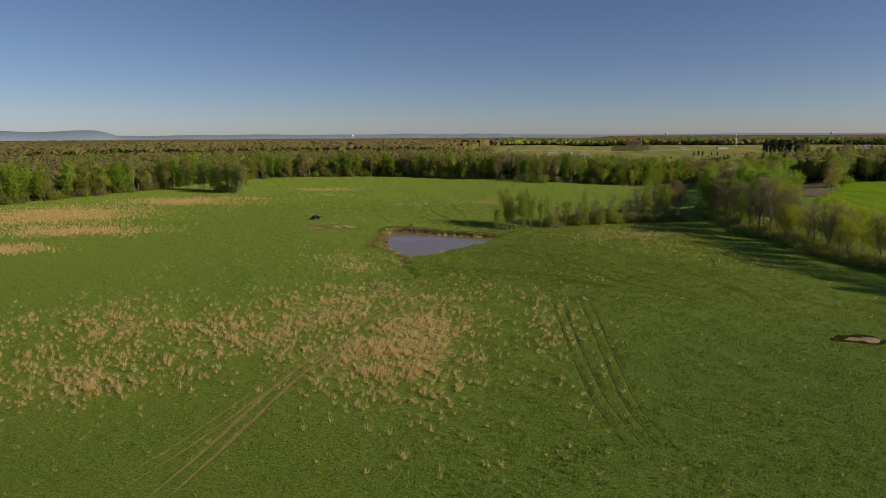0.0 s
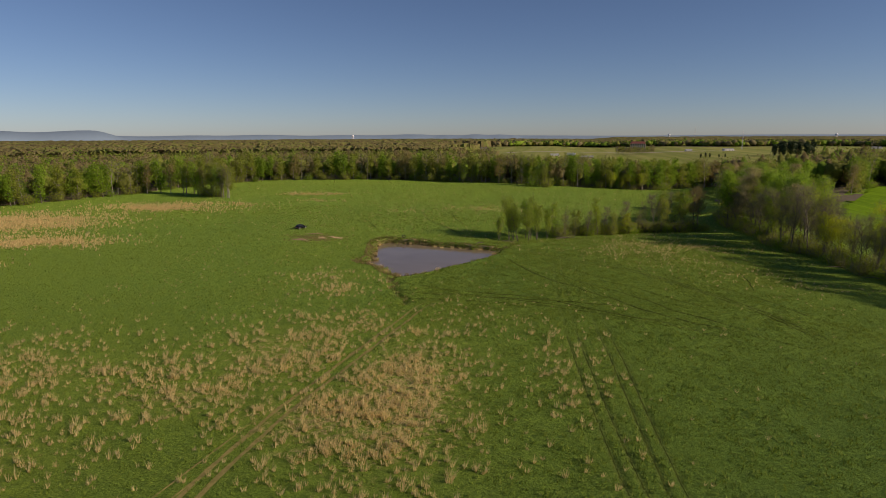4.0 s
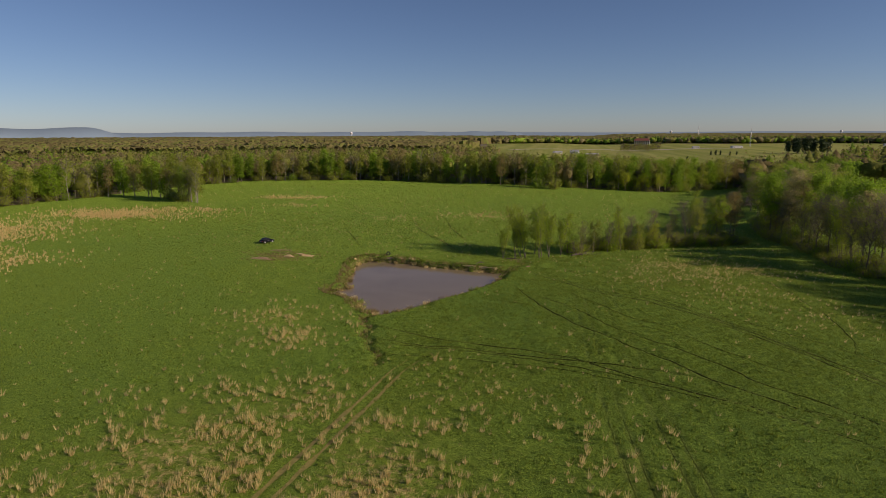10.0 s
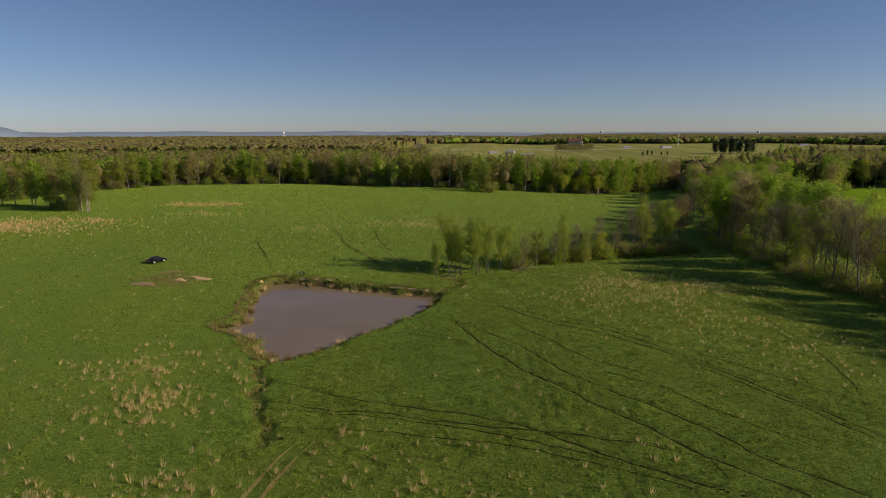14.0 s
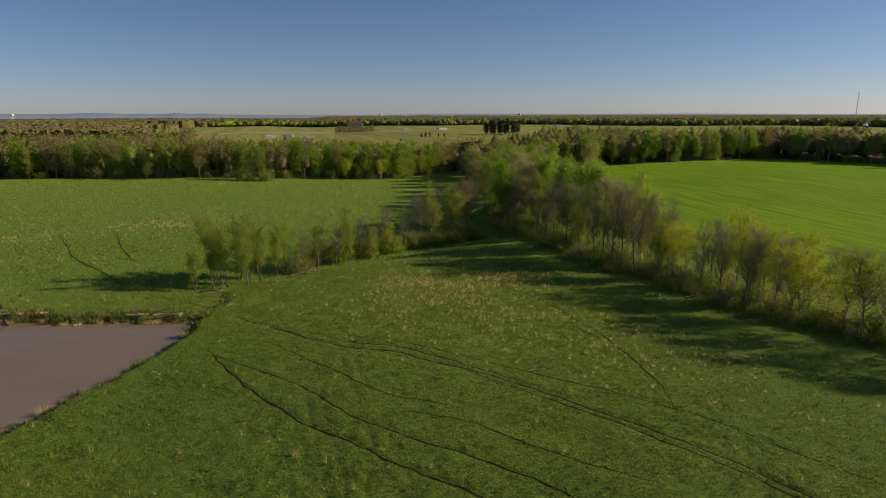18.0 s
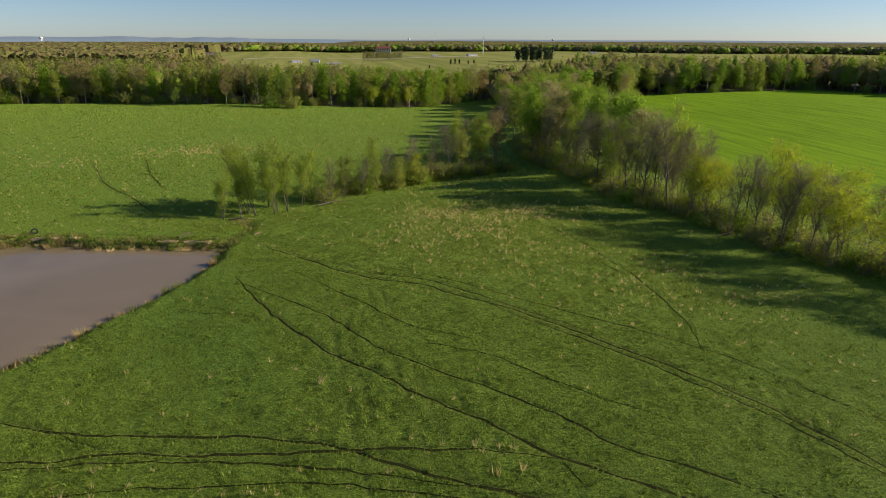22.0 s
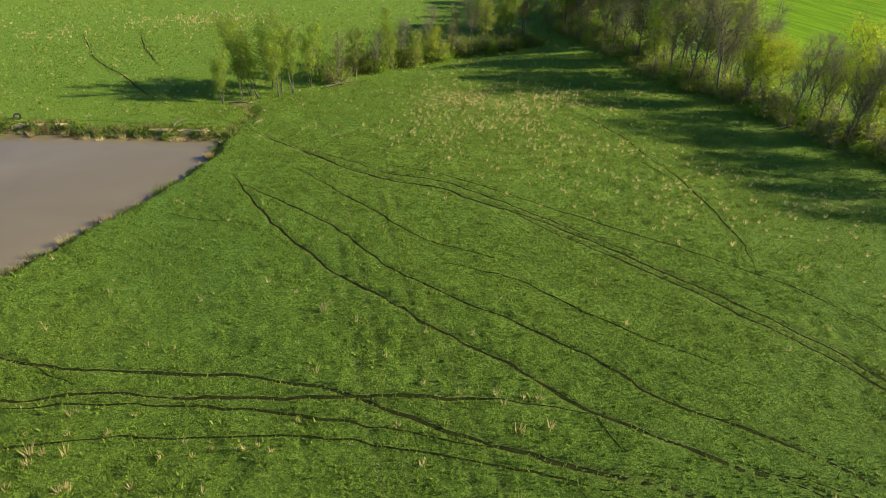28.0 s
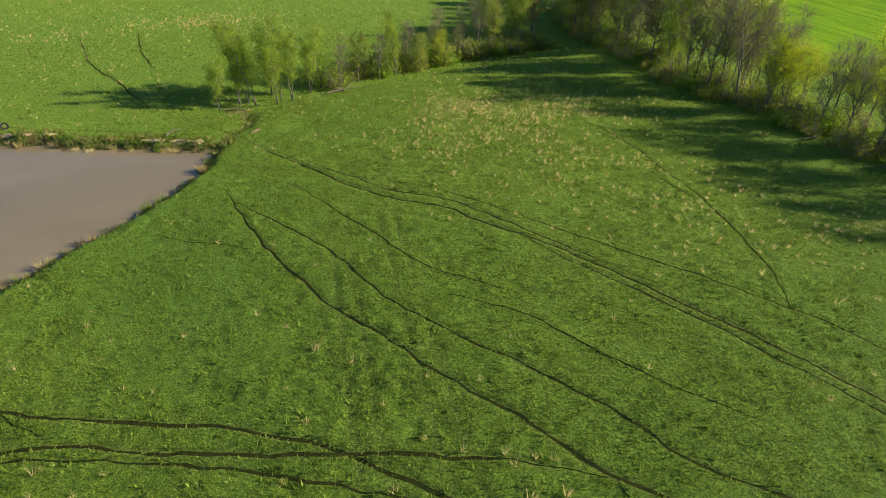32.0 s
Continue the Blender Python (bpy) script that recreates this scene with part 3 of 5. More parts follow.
def twig_mesh(name, roots, ways, length, width, mat):
    n = len(roots)
    s = np.cross(ways, rng.normal(size=(n, 3)))
    s = unit(s) * width
    L = (length * rng.uniform(0.5, 1.4, n))[:, None]
    bend = rng.normal(size=(n, 3)) * 0.18 * L
    v = np.stack([roots - s, roots + s, roots + ways * L + bend], 1).reshape(-1, 3)
    return mesh_from(name, v, np.arange(3 * n).reshape(-1, 3), [mat])


def tree(label, high, wide, leaf, leaves, size, bark=None, first=0.3, twigs=0, stems=1, round_top=0.75, scatter=0.9, category="tree", name="tree", sides=5, limbs=24, boughs=4, rise=(0.35, 0.95)):
    """A broadleaf tree: stems with limbs and boughs, a crown of leaf sprays and bare twigs."""
    wood, tips, tip_ways = Wood(), [], []
    for k in range(stems):
        lean = rng.normal(size=2) * (0.05 if stems == 1 else 0.14)
        t = np.linspace(0, 1, 8)
        hs = high * (1 if k == 0 else rng.uniform(0.72, 0.95))
        sway = np.cumsum(rng.normal(size=(8, 2)) * 0.018 * hs, 0)
        spine = np.stack([lean[0] * hs * t + sway[:, 0] * t, lean[1] * hs * t + sway[:, 1] * t, hs * 0.96 * t - 0.35 * (1 - t)], 1)
        r0 = 0.0115 * hs * (1.0 if stems == 1 else 0.6)
        wood.add(spine, r0 * (1 - 0.93 * t) + r0 * 0.5 * np.exp(-t * 18), sides + 1)
        for q in range(limbs // stems):
            u = first + (0.97 - first) * ((q + rng.uniform(0, 1)) / (limbs // stems))
            root = np.array([np.interp(u, t, spine[:, c]) for c in range(3)])
            body = (u - first) / (1 - first)
            reach = wide * (1 - abs(body - 0.35) ** 1.6 * 1.15) * round_top * rng.uniform(0.6, 1.15)
            reach = max(reach, 0.12 * wide)
            az = q * 2.4 + rng.uniform(-0.6, 0.6)
            way = np.array([math.cos(az), math.sin(az), rng.uniform(*rise)])
            w = np.linspace(0, 1, 5)[:, None]
            limb = root + unit(way) * reach * w + np.array([0, 0, 1]) * (w ** 2) * reach * rng.uniform(0.05, 0.4) + np.cumsum(rng.normal(size=(5, 3)), 0) * 0.035 * reach * w
            rr = r0 * (1 - u) * 0.6 + 0.035
            wood.add(limb, rr * (1 - 0.85 * w[:, 0]), 4)
            for s in range(boughs):
                v = rng.uniform(0.3, 1.0)
                p = np.array([np.interp(v, w[:, 0], limb[:, c]) for c in range(3)])
                d = unit(unit(way) + rng.normal(size=3) * 0.7 + (0, 0, 0.25))
                far = reach * rng.uniform(0.22, 0.5)
                x = np.linspace(0, 1, 2)[:, None]
                bough = p + d * far * x
                wood.add(bough, rr * 0.45 * (1 - 0.8 * x[:, 0]) + 0.012, 3)
                for y in (0.4, 0.7, 1.0):
                    tips.append(p + d * far * y)
                    tip_ways.append(d)
    tips, tip_ways = np.array(tips), np.array(tip_ways)
    base = new(name)
    tagged(base, label, category)
    base.empty_display_size = 0.5
    trunk = new("trunk", wood.mesh("trunk", bark or BARK))
    trunk.parent = base
    if leaves:
        pick = rng.integers(0, len(tips), leaves)
        at = tips[pick] + rng.normal(size=(leaves, 3)) * scatter * (0.4 + rng.gamma(2, 0.3, (leaves, 1))) * np.array((1, 1, 0.8))
        at[:, 2] = np.clip(at[:, 2], 0.4, high * 1.04)
        crown = new("crown", leaf_mesh("crown", at, size, leaf, unit(at - (0, 0, 0.5 * high)), 0.8))
        crown.parent = base
    if twigs:
        pick = rng.integers(0, len(tips), twigs)
        ways = unit(tip_ways[pick] + rng.normal(size=(twigs, 3)) * 0.6 + (0, 0, 0.3))
        tw = new("twig_spray", twig_mesh("twig_spray", tips[pick] + rng.normal(size=(twigs, 3)) * 0.25, ways, 0.11 * high, 0.011, TWIG))
        tw.parent = base
        tw["kind"] = "stuff"
    return base


def bush(label, high, wide, leaf, leaves, size, twigs=500):
    wood, tips, ways = Wood(), [], []
    for k in range(14):
        az, out = rng.uniform(0, 6.28), rng.uniform(0.1, 1.0)
        t = np.linspace(0, 1, 4)[:, None]
        end = np.array([math.cos(az) * wide * out, math.sin(az) * wide * out, high * rng.uniform(0.5, 1.0) * (1.1 - 0.45 * out)])
        start = np.array([end[0] * 0.25, end[1] * 0.25, -0.3])
        stem = start + (end - start) * t + rng.normal(size=(4, 3)) * 0.08 * t
        wood.add(stem, 0.05 * (1 - 0.8 * t[:, 0]) + 0.008, 3)
        for v in np.linspace(0.25, 1, 7):
            tips.append(start + (end - start) * v)
            ways.append(unit(end - start))
    tips, ways = np.array(tips), np.array(ways)
    base = new("bush")
    tagged(base, label, "bush", "hedgerow bushes")
    new("stem", wood.mesh("stem", BARK)).parent = base
    pick = rng.integers(0, len(tips), leaves)
    at = tips[pick] + rng.normal(size=(leaves, 3)) * 0.55 * np.array((1, 1, 0.6))
    at[:, 2] = np.clip(at[:, 2], 0.1, None)
    new("crown", leaf_mesh("crown", at, size, leaf)).parent = base
    if twigs:
        pick = rng.integers(0, len(tips), twigs)
        new("twig_spray", twig_mesh("twig_spray", tips[pick], unit(ways[pick] + rng.normal(size=(twigs, 3)) * 0.7), 1.0, 0.018, TWIG)).parent = base
    return base




class Kind:
    """A model tree that is set out as many times as needed, the first time itself."""
    def __init__(self, model):
        self.model, self.used = model, False

    def put(self, x, y, scale=1.0, group=""):
        m = Matrix.LocRotScale((x, y, z_at(x, y)), Euler((0, 0, rng.uniform(0, 6.28))), None)
        if self.used:
            ob = copy_thing(self.model, m)
        else:
            ob, self.used = self.model, True
            ob.matrix_basis = m
        s = scale * np.array((rng.uniform(0.9, 1.1), rng.uniform(0.9, 1.1), rng.uniform(0.94, 1.06)))
        ob.scale = s
        if group:
            ob["group"] = group
        return ob


# model heights are those of the models; put() scales them
G1 = Kind(tree("tall tree in fresh green spring leaf", 16, 4.6, LEAF_GREEN, 4600, 0.34, twigs=300, scatter=0.75))
G2 = Kind(tree("spreading tree with light green new leaves", 14, 4.6, LEAF_GREEN, 2400, 0.27, stems=2, twigs=600, scatter=0.5))
O1 = Kind(tree("slender tree with thin yellow-green new leaves", 14.5, 2.5, LEAF_LIME, 3400, 0.22, twigs=600, stems=2, scatter=0.6, first=0.26, rise=(1.0, 2.0)))
O2 = Kind(tree("round-crowned tree in olive-green leaf", 14, 4.4, LEAF_OLIVE, 2600, 0.28, twigs=500, scatter=0.5))
Y1 = Kind(tree("small tree with bright yellow-green new leaves", 12, 4.6, LEAF_YELLOW, 4400, 0.18, twigs=300, stems=2, first=0.30, rise=(0.6, 1.3), scatter=0.5))
B1 = Kind(tree("tree with brown and rust-tinged spring buds", 15, 4.4, LEAF_BROWN, 2600, 0.27, twigs=800, scatter=0.5))
P1 = Kind(tree("tree hung with pale cream-coloured catkins", 15, 4.8, LEAF_CREAM, 3000, 0.26, twigs=700, scatter=0.5))
N1 = Kind(tree("bare grey tree with fine leafless twigs", 13, 4.2, LEAF_OLIVE, 700, 0.15, scatter=0.6, twigs=1400, first=0.30, boughs=5, rise=(0.9, 1.8)))
N2 = Kind(tree("bare many-stemmed tree with grey twigs", 12, 4.2, LEAF_YELLOW, 800, 0.15, scatter=0.6, twigs=1300, stems=3, first=0.28, boughs=5, rise=(0.9, 1.8)))
S1 = Kind(bush("low dense bush in dull green leaf", 2.6, 2.2, LEAF_OLIVE, 800, 0.22, 250))
S2 = Kind(bush("thorny dull olive bush with bare stems", 2.4, 2.0, LEAF_OLIVE, 560, 0.18, 350))
S3 = Kind(bush("bright green bush in new leaf", 2.8, 2.2, LEAF_GREEN, 850, 0.23, 150))
# lighter models for the edge of the woods
W1 = Kind(tree("woodland-edge tree in fresh green leaf", 17, 3.6, LEAF_GREEN, 1500, 0.56, limbs=20, sides=4, boughs=2, scatter=0.9, first=0.14, name="woodland_tree"))
W2 = Kind(tree("woodland-edge tree in dull olive leaf", 16, 3.4, LEAF_OLIVE, 1350, 0.52, limbs=20, sides=4, boughs=2, scatter=0.9, twigs=250, first=0.18, bark=PALE_BARK, name="woodland_tree"))
W3 = Kind(tree("woodland-edge tree with brown budding crown", 16, 3.4, LEAF_BROWN, 1100, 0.46, limbs=18, sides=4, boughs=2, twigs=500, first=0.2, bark=PALE_BARK, name="woodland_tree"))
W4 = Kind(tree("bare pale-barked woodland tree", 17, 3.6, LEAF_OLIVE, 500, 0.42, limbs=16, sides=4, boughs=3, twigs=800, first=0.38, bark=PALE_BARK, name="woodland_tree"))

# the tree group beside the pond and the hedge that runs from it
for k, x, y, s in ((O1, -9.5, 218.5, 0.95), (O1, -4.5, 216, 0.92), (O1, -14, 214, 0.72), (O1, -11, 217, 0.9), (O1, -8, 216, 0.98), (G2, -4, 219, 0.9), (O1, -2, 217.5, 1.0), (O2, -6, 222, 0.85), (O1, 1, 222, 0.88), (G2, 3, 225, 0.7),
                   (N2, 7, 226, 0.72), (O2, 10, 228, 0.62), (N1, 14, 229, 0.62), (O1, 18, 232, 0.92), (N1, 20, 236, 0.7), (O2, 23, 234, 0.52), (N1, 27, 240, 0.85), (Y1, 27, 237, 0.62), (N2, 32, 242, 0.6),
                   (N1, 38, 246, 0.9), (O2, 42, 247, 0.85), (G2, 45, 250, 0.9), (O2, 48, 252, 0.95), (B1, 53, 256, 1.02), (G1, 50, 260, 0.8), (N1, 44, 258, 0.9), (O1, 40, 254, 0.95), (N2, 35, 250, 0.75), (B1, 56, 264, 0.95)):
    k.put(x, y, s, "hedge trees by the pond")
for i in range(46):
    u = i / 45
    x, y = 3 + 52 * u, 223.5 + 24 * u + 3 * math.sin(u * 3)
    (S1, S2, S2, S1, S3)[i % 5 if i % 11 else 4].put(x + rng.uniform(-1.2, 1.2), y + rng.uniform(-0.2, 3.6), rng.uniform(0.9, 1.9))

# the belt of trees between the pasture and the wheat
FRONT = ((98, 118), (90, 140), (82.7, 153.5), (77.5, 164.5), (74.5, 172.5), (73, 186), (70, 198), (66, 206), (65.5, 214), (66, 226), (65.5, 240), (64, 252), (66, 275), (72, 310), (84, 350), (96, 395))


def along(line, u):
    pts = np.array(line, float)
    d = np.r_[0, np.cumsum(np.hypot(*np.diff(pts, axis=0).T))]
    return np.interp(u * d[-1], d, pts[:, 0]), np.interp(u * d[-1], d, pts[:, 1]), d[-1]


def set_out(group, *places):
    for k, x, y, s in places:
        k.put(x, y, s, group)


set_out("field boundary trees", (N2, 83.8, 157, 1.18), (Y1, 82.7, 161.8, 1.12), (N1, 82.3, 158, 1.03), (Y1, 82, 167, 1.12), (Y1, 79.1, 165.7, 1.08), (N2, 78.4, 167.5, 1.0), (N1, 77.6, 170, 1.02), (Y1, 80.2, 176, 1.1),
        (Y1, 82.6, 184, 1.27), (N1, 75.9, 180.2, 0.97), (N2, 76.4, 186.1, 1.1), (Y1, 75.5, 192.9, 1.05), (N1, 77.8, 195.3, 1.03), (N2, 73.1, 194.3, 1.3), (O1, 76.3, 203.4, 1.33), (N1, 71.3, 199.4, 1.28), (O2, 72.9, 207.3, 1.22))
set_out("field boundary trees", (N1, 68.7, 204.5, 1.3), (N2, 67.8, 209.5, 1.25), (G1, 76.1, 223.7, 1.18), (N1, 68.6, 216.2, 1.2), (G1, 78.1, 236, 1.24), (B1, 69.2, 225.7, 1.08), (G1, 77, 245, 1.13), (N1, 68.1, 230.9, 1.08),
        (G1, 77.3, 256.7, 1.17), (N2, 68.6, 242.1, 1.07), (B1, 72.2, 254.8, 1.16), (P1, 80.1, 287.8, 1.25), (P1, 68.1, 252.9, 0.95), (N1, 68.8, 265.3, 0.9), (B1, 81.7, 308.3, 0.9), (N1, 66.1, 251.8, 0.9), (G1, 92, 315, 1.15))
set_out("field boundary trees", (O2, 79, 223.3, 1.12), (N2, 75.8, 209.5, 1.33), (N1, 77.9, 204.2, 1.16), (Y1, 80, 194.6, 0.95), (N1, 80.7, 188.9, 0.9), (Y1, 83.2, 176, 0.98), (N1, 84.8, 166.4, 0.9), (G1, 85.1, 244.4, 1.12),
        (B1, 89.2, 282.6, 1.04), (N1, 84.3, 256.1, 1.15), (O2, 90.1, 299.3, 1.2), (P1, 70.7, 211.4, 1.15), (N2, 72.2, 228.5, 1.25), (N1, 77.2, 175.8, 0.98), (O1, 71.5, 219, 1.08), (N1, 73, 236, 1.2), (P1, 75, 268, 1.15), (O2, 73, 262, 1.05))
# the nearer end of the belt, and the thick far end
for i in range(14):
    u = (i + rng.uniform(0.1, 0.9)) / 14
    (N1, Y1, N2, Y1)[i % 4].put(84 + 13 * u + rng.uniform(0, 5), 154 - 36 * u, rng.uniform(0.9, 1.1), "field boundary trees")
for i in range(46):
    x, y, _ = along(FRONT, 0.52 + 0.48 * (i + rng.uniform(0, 1)) / 46)
    k, s = ((G1, 1.05), (W1, 1.0), (B1, 1.0), (O2, 1.1), (G1, 1.1), (W2, 1.0), (P1, 1.0))[i % 7]
    k.put(x + 3 + (i % 5) * 8 + rng.uniform(-2, 2), y + rng.uniform(-2, 2), s * rng.uniform(0.88, 1.1), "field boundary trees")
for i in range(130):
    x, y, _ = along(FRONT, 0.06 + (i + 0.5) / 130 * 0.56)
    (S1, S2, S2, S3, S2)[i % 5].put(x + rng.uniform(-0.4, 1.4) + (i % 3) * 3.0, y + rng.uniform(-1, 1), rng.uniform(0.7, 1.2) + (i % 3) * 0.35)
for i in range(22):
    x, y, _ = along(FRONT, 0.2 + (i + rng.uniform(0, 1)) / 22 * 0.42)
    (N1, Y1 if y < 200 else O2, Y1 if y < 200 else O1, G2, Y1 if y < 205 else B1, N2)[i % 6].put(x + 2.5 + (i % 4) * 3.2, y + rng.uniform(-1, 1), rng.uniform(0.7, 0.95) * (1.0 if y < 196 else 1.18), "field boundary trees")

# edge of the woods round the pasture and behind the wheat
WOODS_EDGE = ((-262, 190), (-246, 230), (-232, 262), (-212, 300), (-205, 330), (-192, 362), (-172, 382), (-140, 396), (-112, 403), (-80, 402), (-54, 397), (-20, 391), (10, 391), (34, 393), (58, 395), (78, 414), (104, 428))
WHEAT_EDGE = ((150, 366), (178, 405), (222, 398), (284, 402), (309, 364), (334, 312), (380, 270), (430, 240))
BACK_ROW = ((-60, 412), (-20, 405), (34, 406), (70, 420), (100, 440))
WHEAT_BACK = ((170, 416), (222, 410), (290, 414), (320, 374), (345, 322), (390, 280), (440, 250))
for line, count in ((WOODS_EDGE, 128), (WHEAT_EDGE, 44), (BACK_ROW, 14), (WHEAT_BACK, 22)):
    pts = np.array(line, float)
    for i in range(count):
        u = (i + rng.uniform(0, 1)) / count
        x, y, _ = along(line, u)
        x2, y2, _ = along(line, min(1, u + 0.02))
        x1, y1, _ = along(line, max(0, u - 0.02))
        nx, ny = -(y2 - y1), x2 - x1
        q = math.hypot(nx, ny) or 1
        back = (i % 2) * 2.5 + rng.uniform(0, 2.5)
        k = (W1, W2, W3, W4, W1, W2, W4)[int(rng.integers(0, 7))]
        k.put(x + nx / q * back, y + ny / q * back, rng.uniform(0.86, 1.12) * (1.05 if x > 120 else 1.0), "woodland edge trees")
for k, x, y, s in ((W4, -154, 292, 0.85), (W4, -156.5, 293, 0.95), (W4, -152.5, 291, 0.85), (W2, -155, 295, 1.0), (G2, -160, 296, 1.1), (O2, -168, 300, 1.1), (N1, -158, 293, 1.1), (S1, -162, 295, 2.0), (S2, -166, 297, 2.0), (S1, -172, 300, 2.0), (W1, -176, 302, 1.0), (W2, -184, 304, 1.0), (W1, -200, 306, 1.0), (W3, -206, 303, 1.0), (W2, -161, 299, 0.95), (W2, -167, 302, 0.9), (W3, -173, 303, 0.9), (W4, -180, 305, 0.95), (W2, -187, 306, 0.9), (W3, -195, 307, 1.0),
                   (G2, -9, 381, 1.0), (O2, -5, 380, 0.85), (B1, -32, 390, 1.0), (O2, -70, 401, 0.85), (G2, -54, 388.2, 0.55), (Y1, 34, 391, 0.85), (Y1, 40, 392, 0.75), (Y1, 45, 392, 0.85), (Y1, 51, 393, 0.75), (S3, -12, 379, 2.4), (S1, -3, 379, 2.4), (S1, 20, 397, 2.2), (S1, -74, 400, 2.3), (S1, -66, 400, 2.2)):
    k.put(x, y, s, "woodland edge trees")

for i in range(64):
    x, y, _ = along(WOODS_EDGE, (i + rng.uniform(0, 1)) / 64)
    (S1, S3, S1, S2)[i % 4].put(x + rng.uniform(-2, 2), y + rng.uniform(0, 4), rng.uniform(1.2, 2.3), "woodland edge bushes")
for i in range(22):
    x, y, _ = along(WHEAT_EDGE, (i + rng.uniform(0, 1)) / 22)
    (S1, S3)[i % 2].put(x + rng.uniform(-2, 2), y + rng.uniform(0, 4), rng.uniform(1.3, 2.3), "woodland edge bushes")

# ---- deep woods and far forest ----
PASTURE = np.array(list(WOODS_EDGE) + list(FRONT[::-1]) + [(100, -400), (-300, -400)])


def far_fields(x, y):
    r, b = np.hypot(x - 3, y - 94), np.degrees(np.arctan2(x - 3, y - 94))
    f = (b > -7) & (b < 70) & (r > np.where(b > 24, 470, 400) + 25 * np.sin(b * 0.31)) & (r < 1440 + 70 * np.sin(b * 0.3 + 1))
    f |= (b > -40) & (b < -21) & (r > 820) & (r < 1010)
    return f


def open_land(x, y):
    return inside(x, y, PASTURE) | inside(x, y, RIGHT_FIELD) | far_fields(x, y)


def crowns(name, label, count, r_lo, r_hi, pieces, size, mats, high, core, b_lo=-62, b_hi=82):
    """Many tree crowns in one mesh, each a heap of leaf sprays over a dark core."""
    r = np.sqrt(rng.uniform(r_lo ** 2, r_hi ** 2, count * 3)) if r_hi < 900 else np.exp(rng.uniform(np.log(r_lo), np.log(r_hi), count * 3))
    b = np.radians(rng.uniform(b_lo, b_hi, count * 3))
    x, y = 3 + r * np.sin(b), 94 + r * np.cos(b)
    ok = ~open_land(x, y) & (poly_distance(x, y, WOODS_EDGE, False) > 5) & (poly_distance(x, y, WHEAT_EDGE, False) > 5)
    ok &= ~inside(x, y, np.array(((60, 100), (112, 100), (114, 265), (170, 400), (100, 400), (58, 270))))
    x, y, r = x[ok][:count], y[ok][:count], r[ok][:count]
    n = len(x)
    z = height(x, y)
    h = high * rng.uniform(0.78, 1.06, n) * np.where((x > 100) & (r < 520), 1.22, 1.0)
    w = h * rng.uniform(0.27, 0.42, n) * np.where(r > 1000, 1.9, 1.0)
    d = unit(rng.normal(size=(n, pieces, 3)) + (0, 0, 0.25))
    bump = 1 + 0.16 * np.sin(d[..., 0:1] * 5 + x[:, None, None]) + 0.16 * np.sin(d[..., 1:2] * 5 + y[:, None, None]) + 0.12 * np.sin(d[..., 2:3] * 6 + x[:, None, None])
    half = np.stack([w, w, h * 0.46], 1)[:, None]
    mid = np.stack([x, y, z + h * 0.54], 1)[:, None]
    c = d * bump * rng.uniform(0.74, 1.14, (n, pieces, 1)) * half + mid
    s = size * (1 + r / 900.0)
    v1 = leaf_tris(c.reshape(-1, 3), np.repeat(s, pieces), unit((d / half).reshape(-1, 3)), 0.8)
    # the dense inner part of each crown
    ico = bmesh.new()
    bmesh.ops.create_icosphere(ico, subdivisions=core, radius=1.0)
    cv = np.array([p.co[:] for p in ico.verts])
    cf = np.array([[p.index for p in f.verts] for f in ico.faces])
    ico.free()
    k = len(cv)
    cb = 1 + 0.16 * np.sin(cv[None, :, 0:1] * 5 + x[:, None, None]) + 0.16 * np.sin(cv[None, :, 1:2] * 5 + y[:, None, None]) + 0.12 * np.sin(cv[None, :, 2:3] * 6 + x[:, None, None])
    v2 = (cv[None] * cb * (0.80 + rng.normal(size=(n, k, 1)) * np.where(r > 560, 0.2, 0.12)[:, None, None]) * half + mid).reshape(-1, 3)
    f2 = (cf[None] + (np.arange(n) * k)[:, None, None]).reshape(-1, 3) + len(v1)
    pick = rng.integers(0, len(mats), n)
    me = mesh_from(name, np.concatenate([v1, v2]), np.concatenate([np.arange(len(v1)).reshape(-1, 3), f2]), mats, True, np.concatenate([np.repeat(pick, pieces), np.repeat(pick, len(cf))]))
    return tagged(new(name, me), label, "woods", kind="stuff")


crowns("deep_woods", "spring woodland canopy of green, olive and brown crowns", 4300, 130, 590, 52, 0.75, [CANOPY_GREEN, CANOPY_OLIVE, CANOPY_BROWN, CANOPY_OLIVE, CANOPY_BROWN], 14.5, 1)
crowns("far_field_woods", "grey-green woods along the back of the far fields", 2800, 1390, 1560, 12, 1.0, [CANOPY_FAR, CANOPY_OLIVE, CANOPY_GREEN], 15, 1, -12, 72)


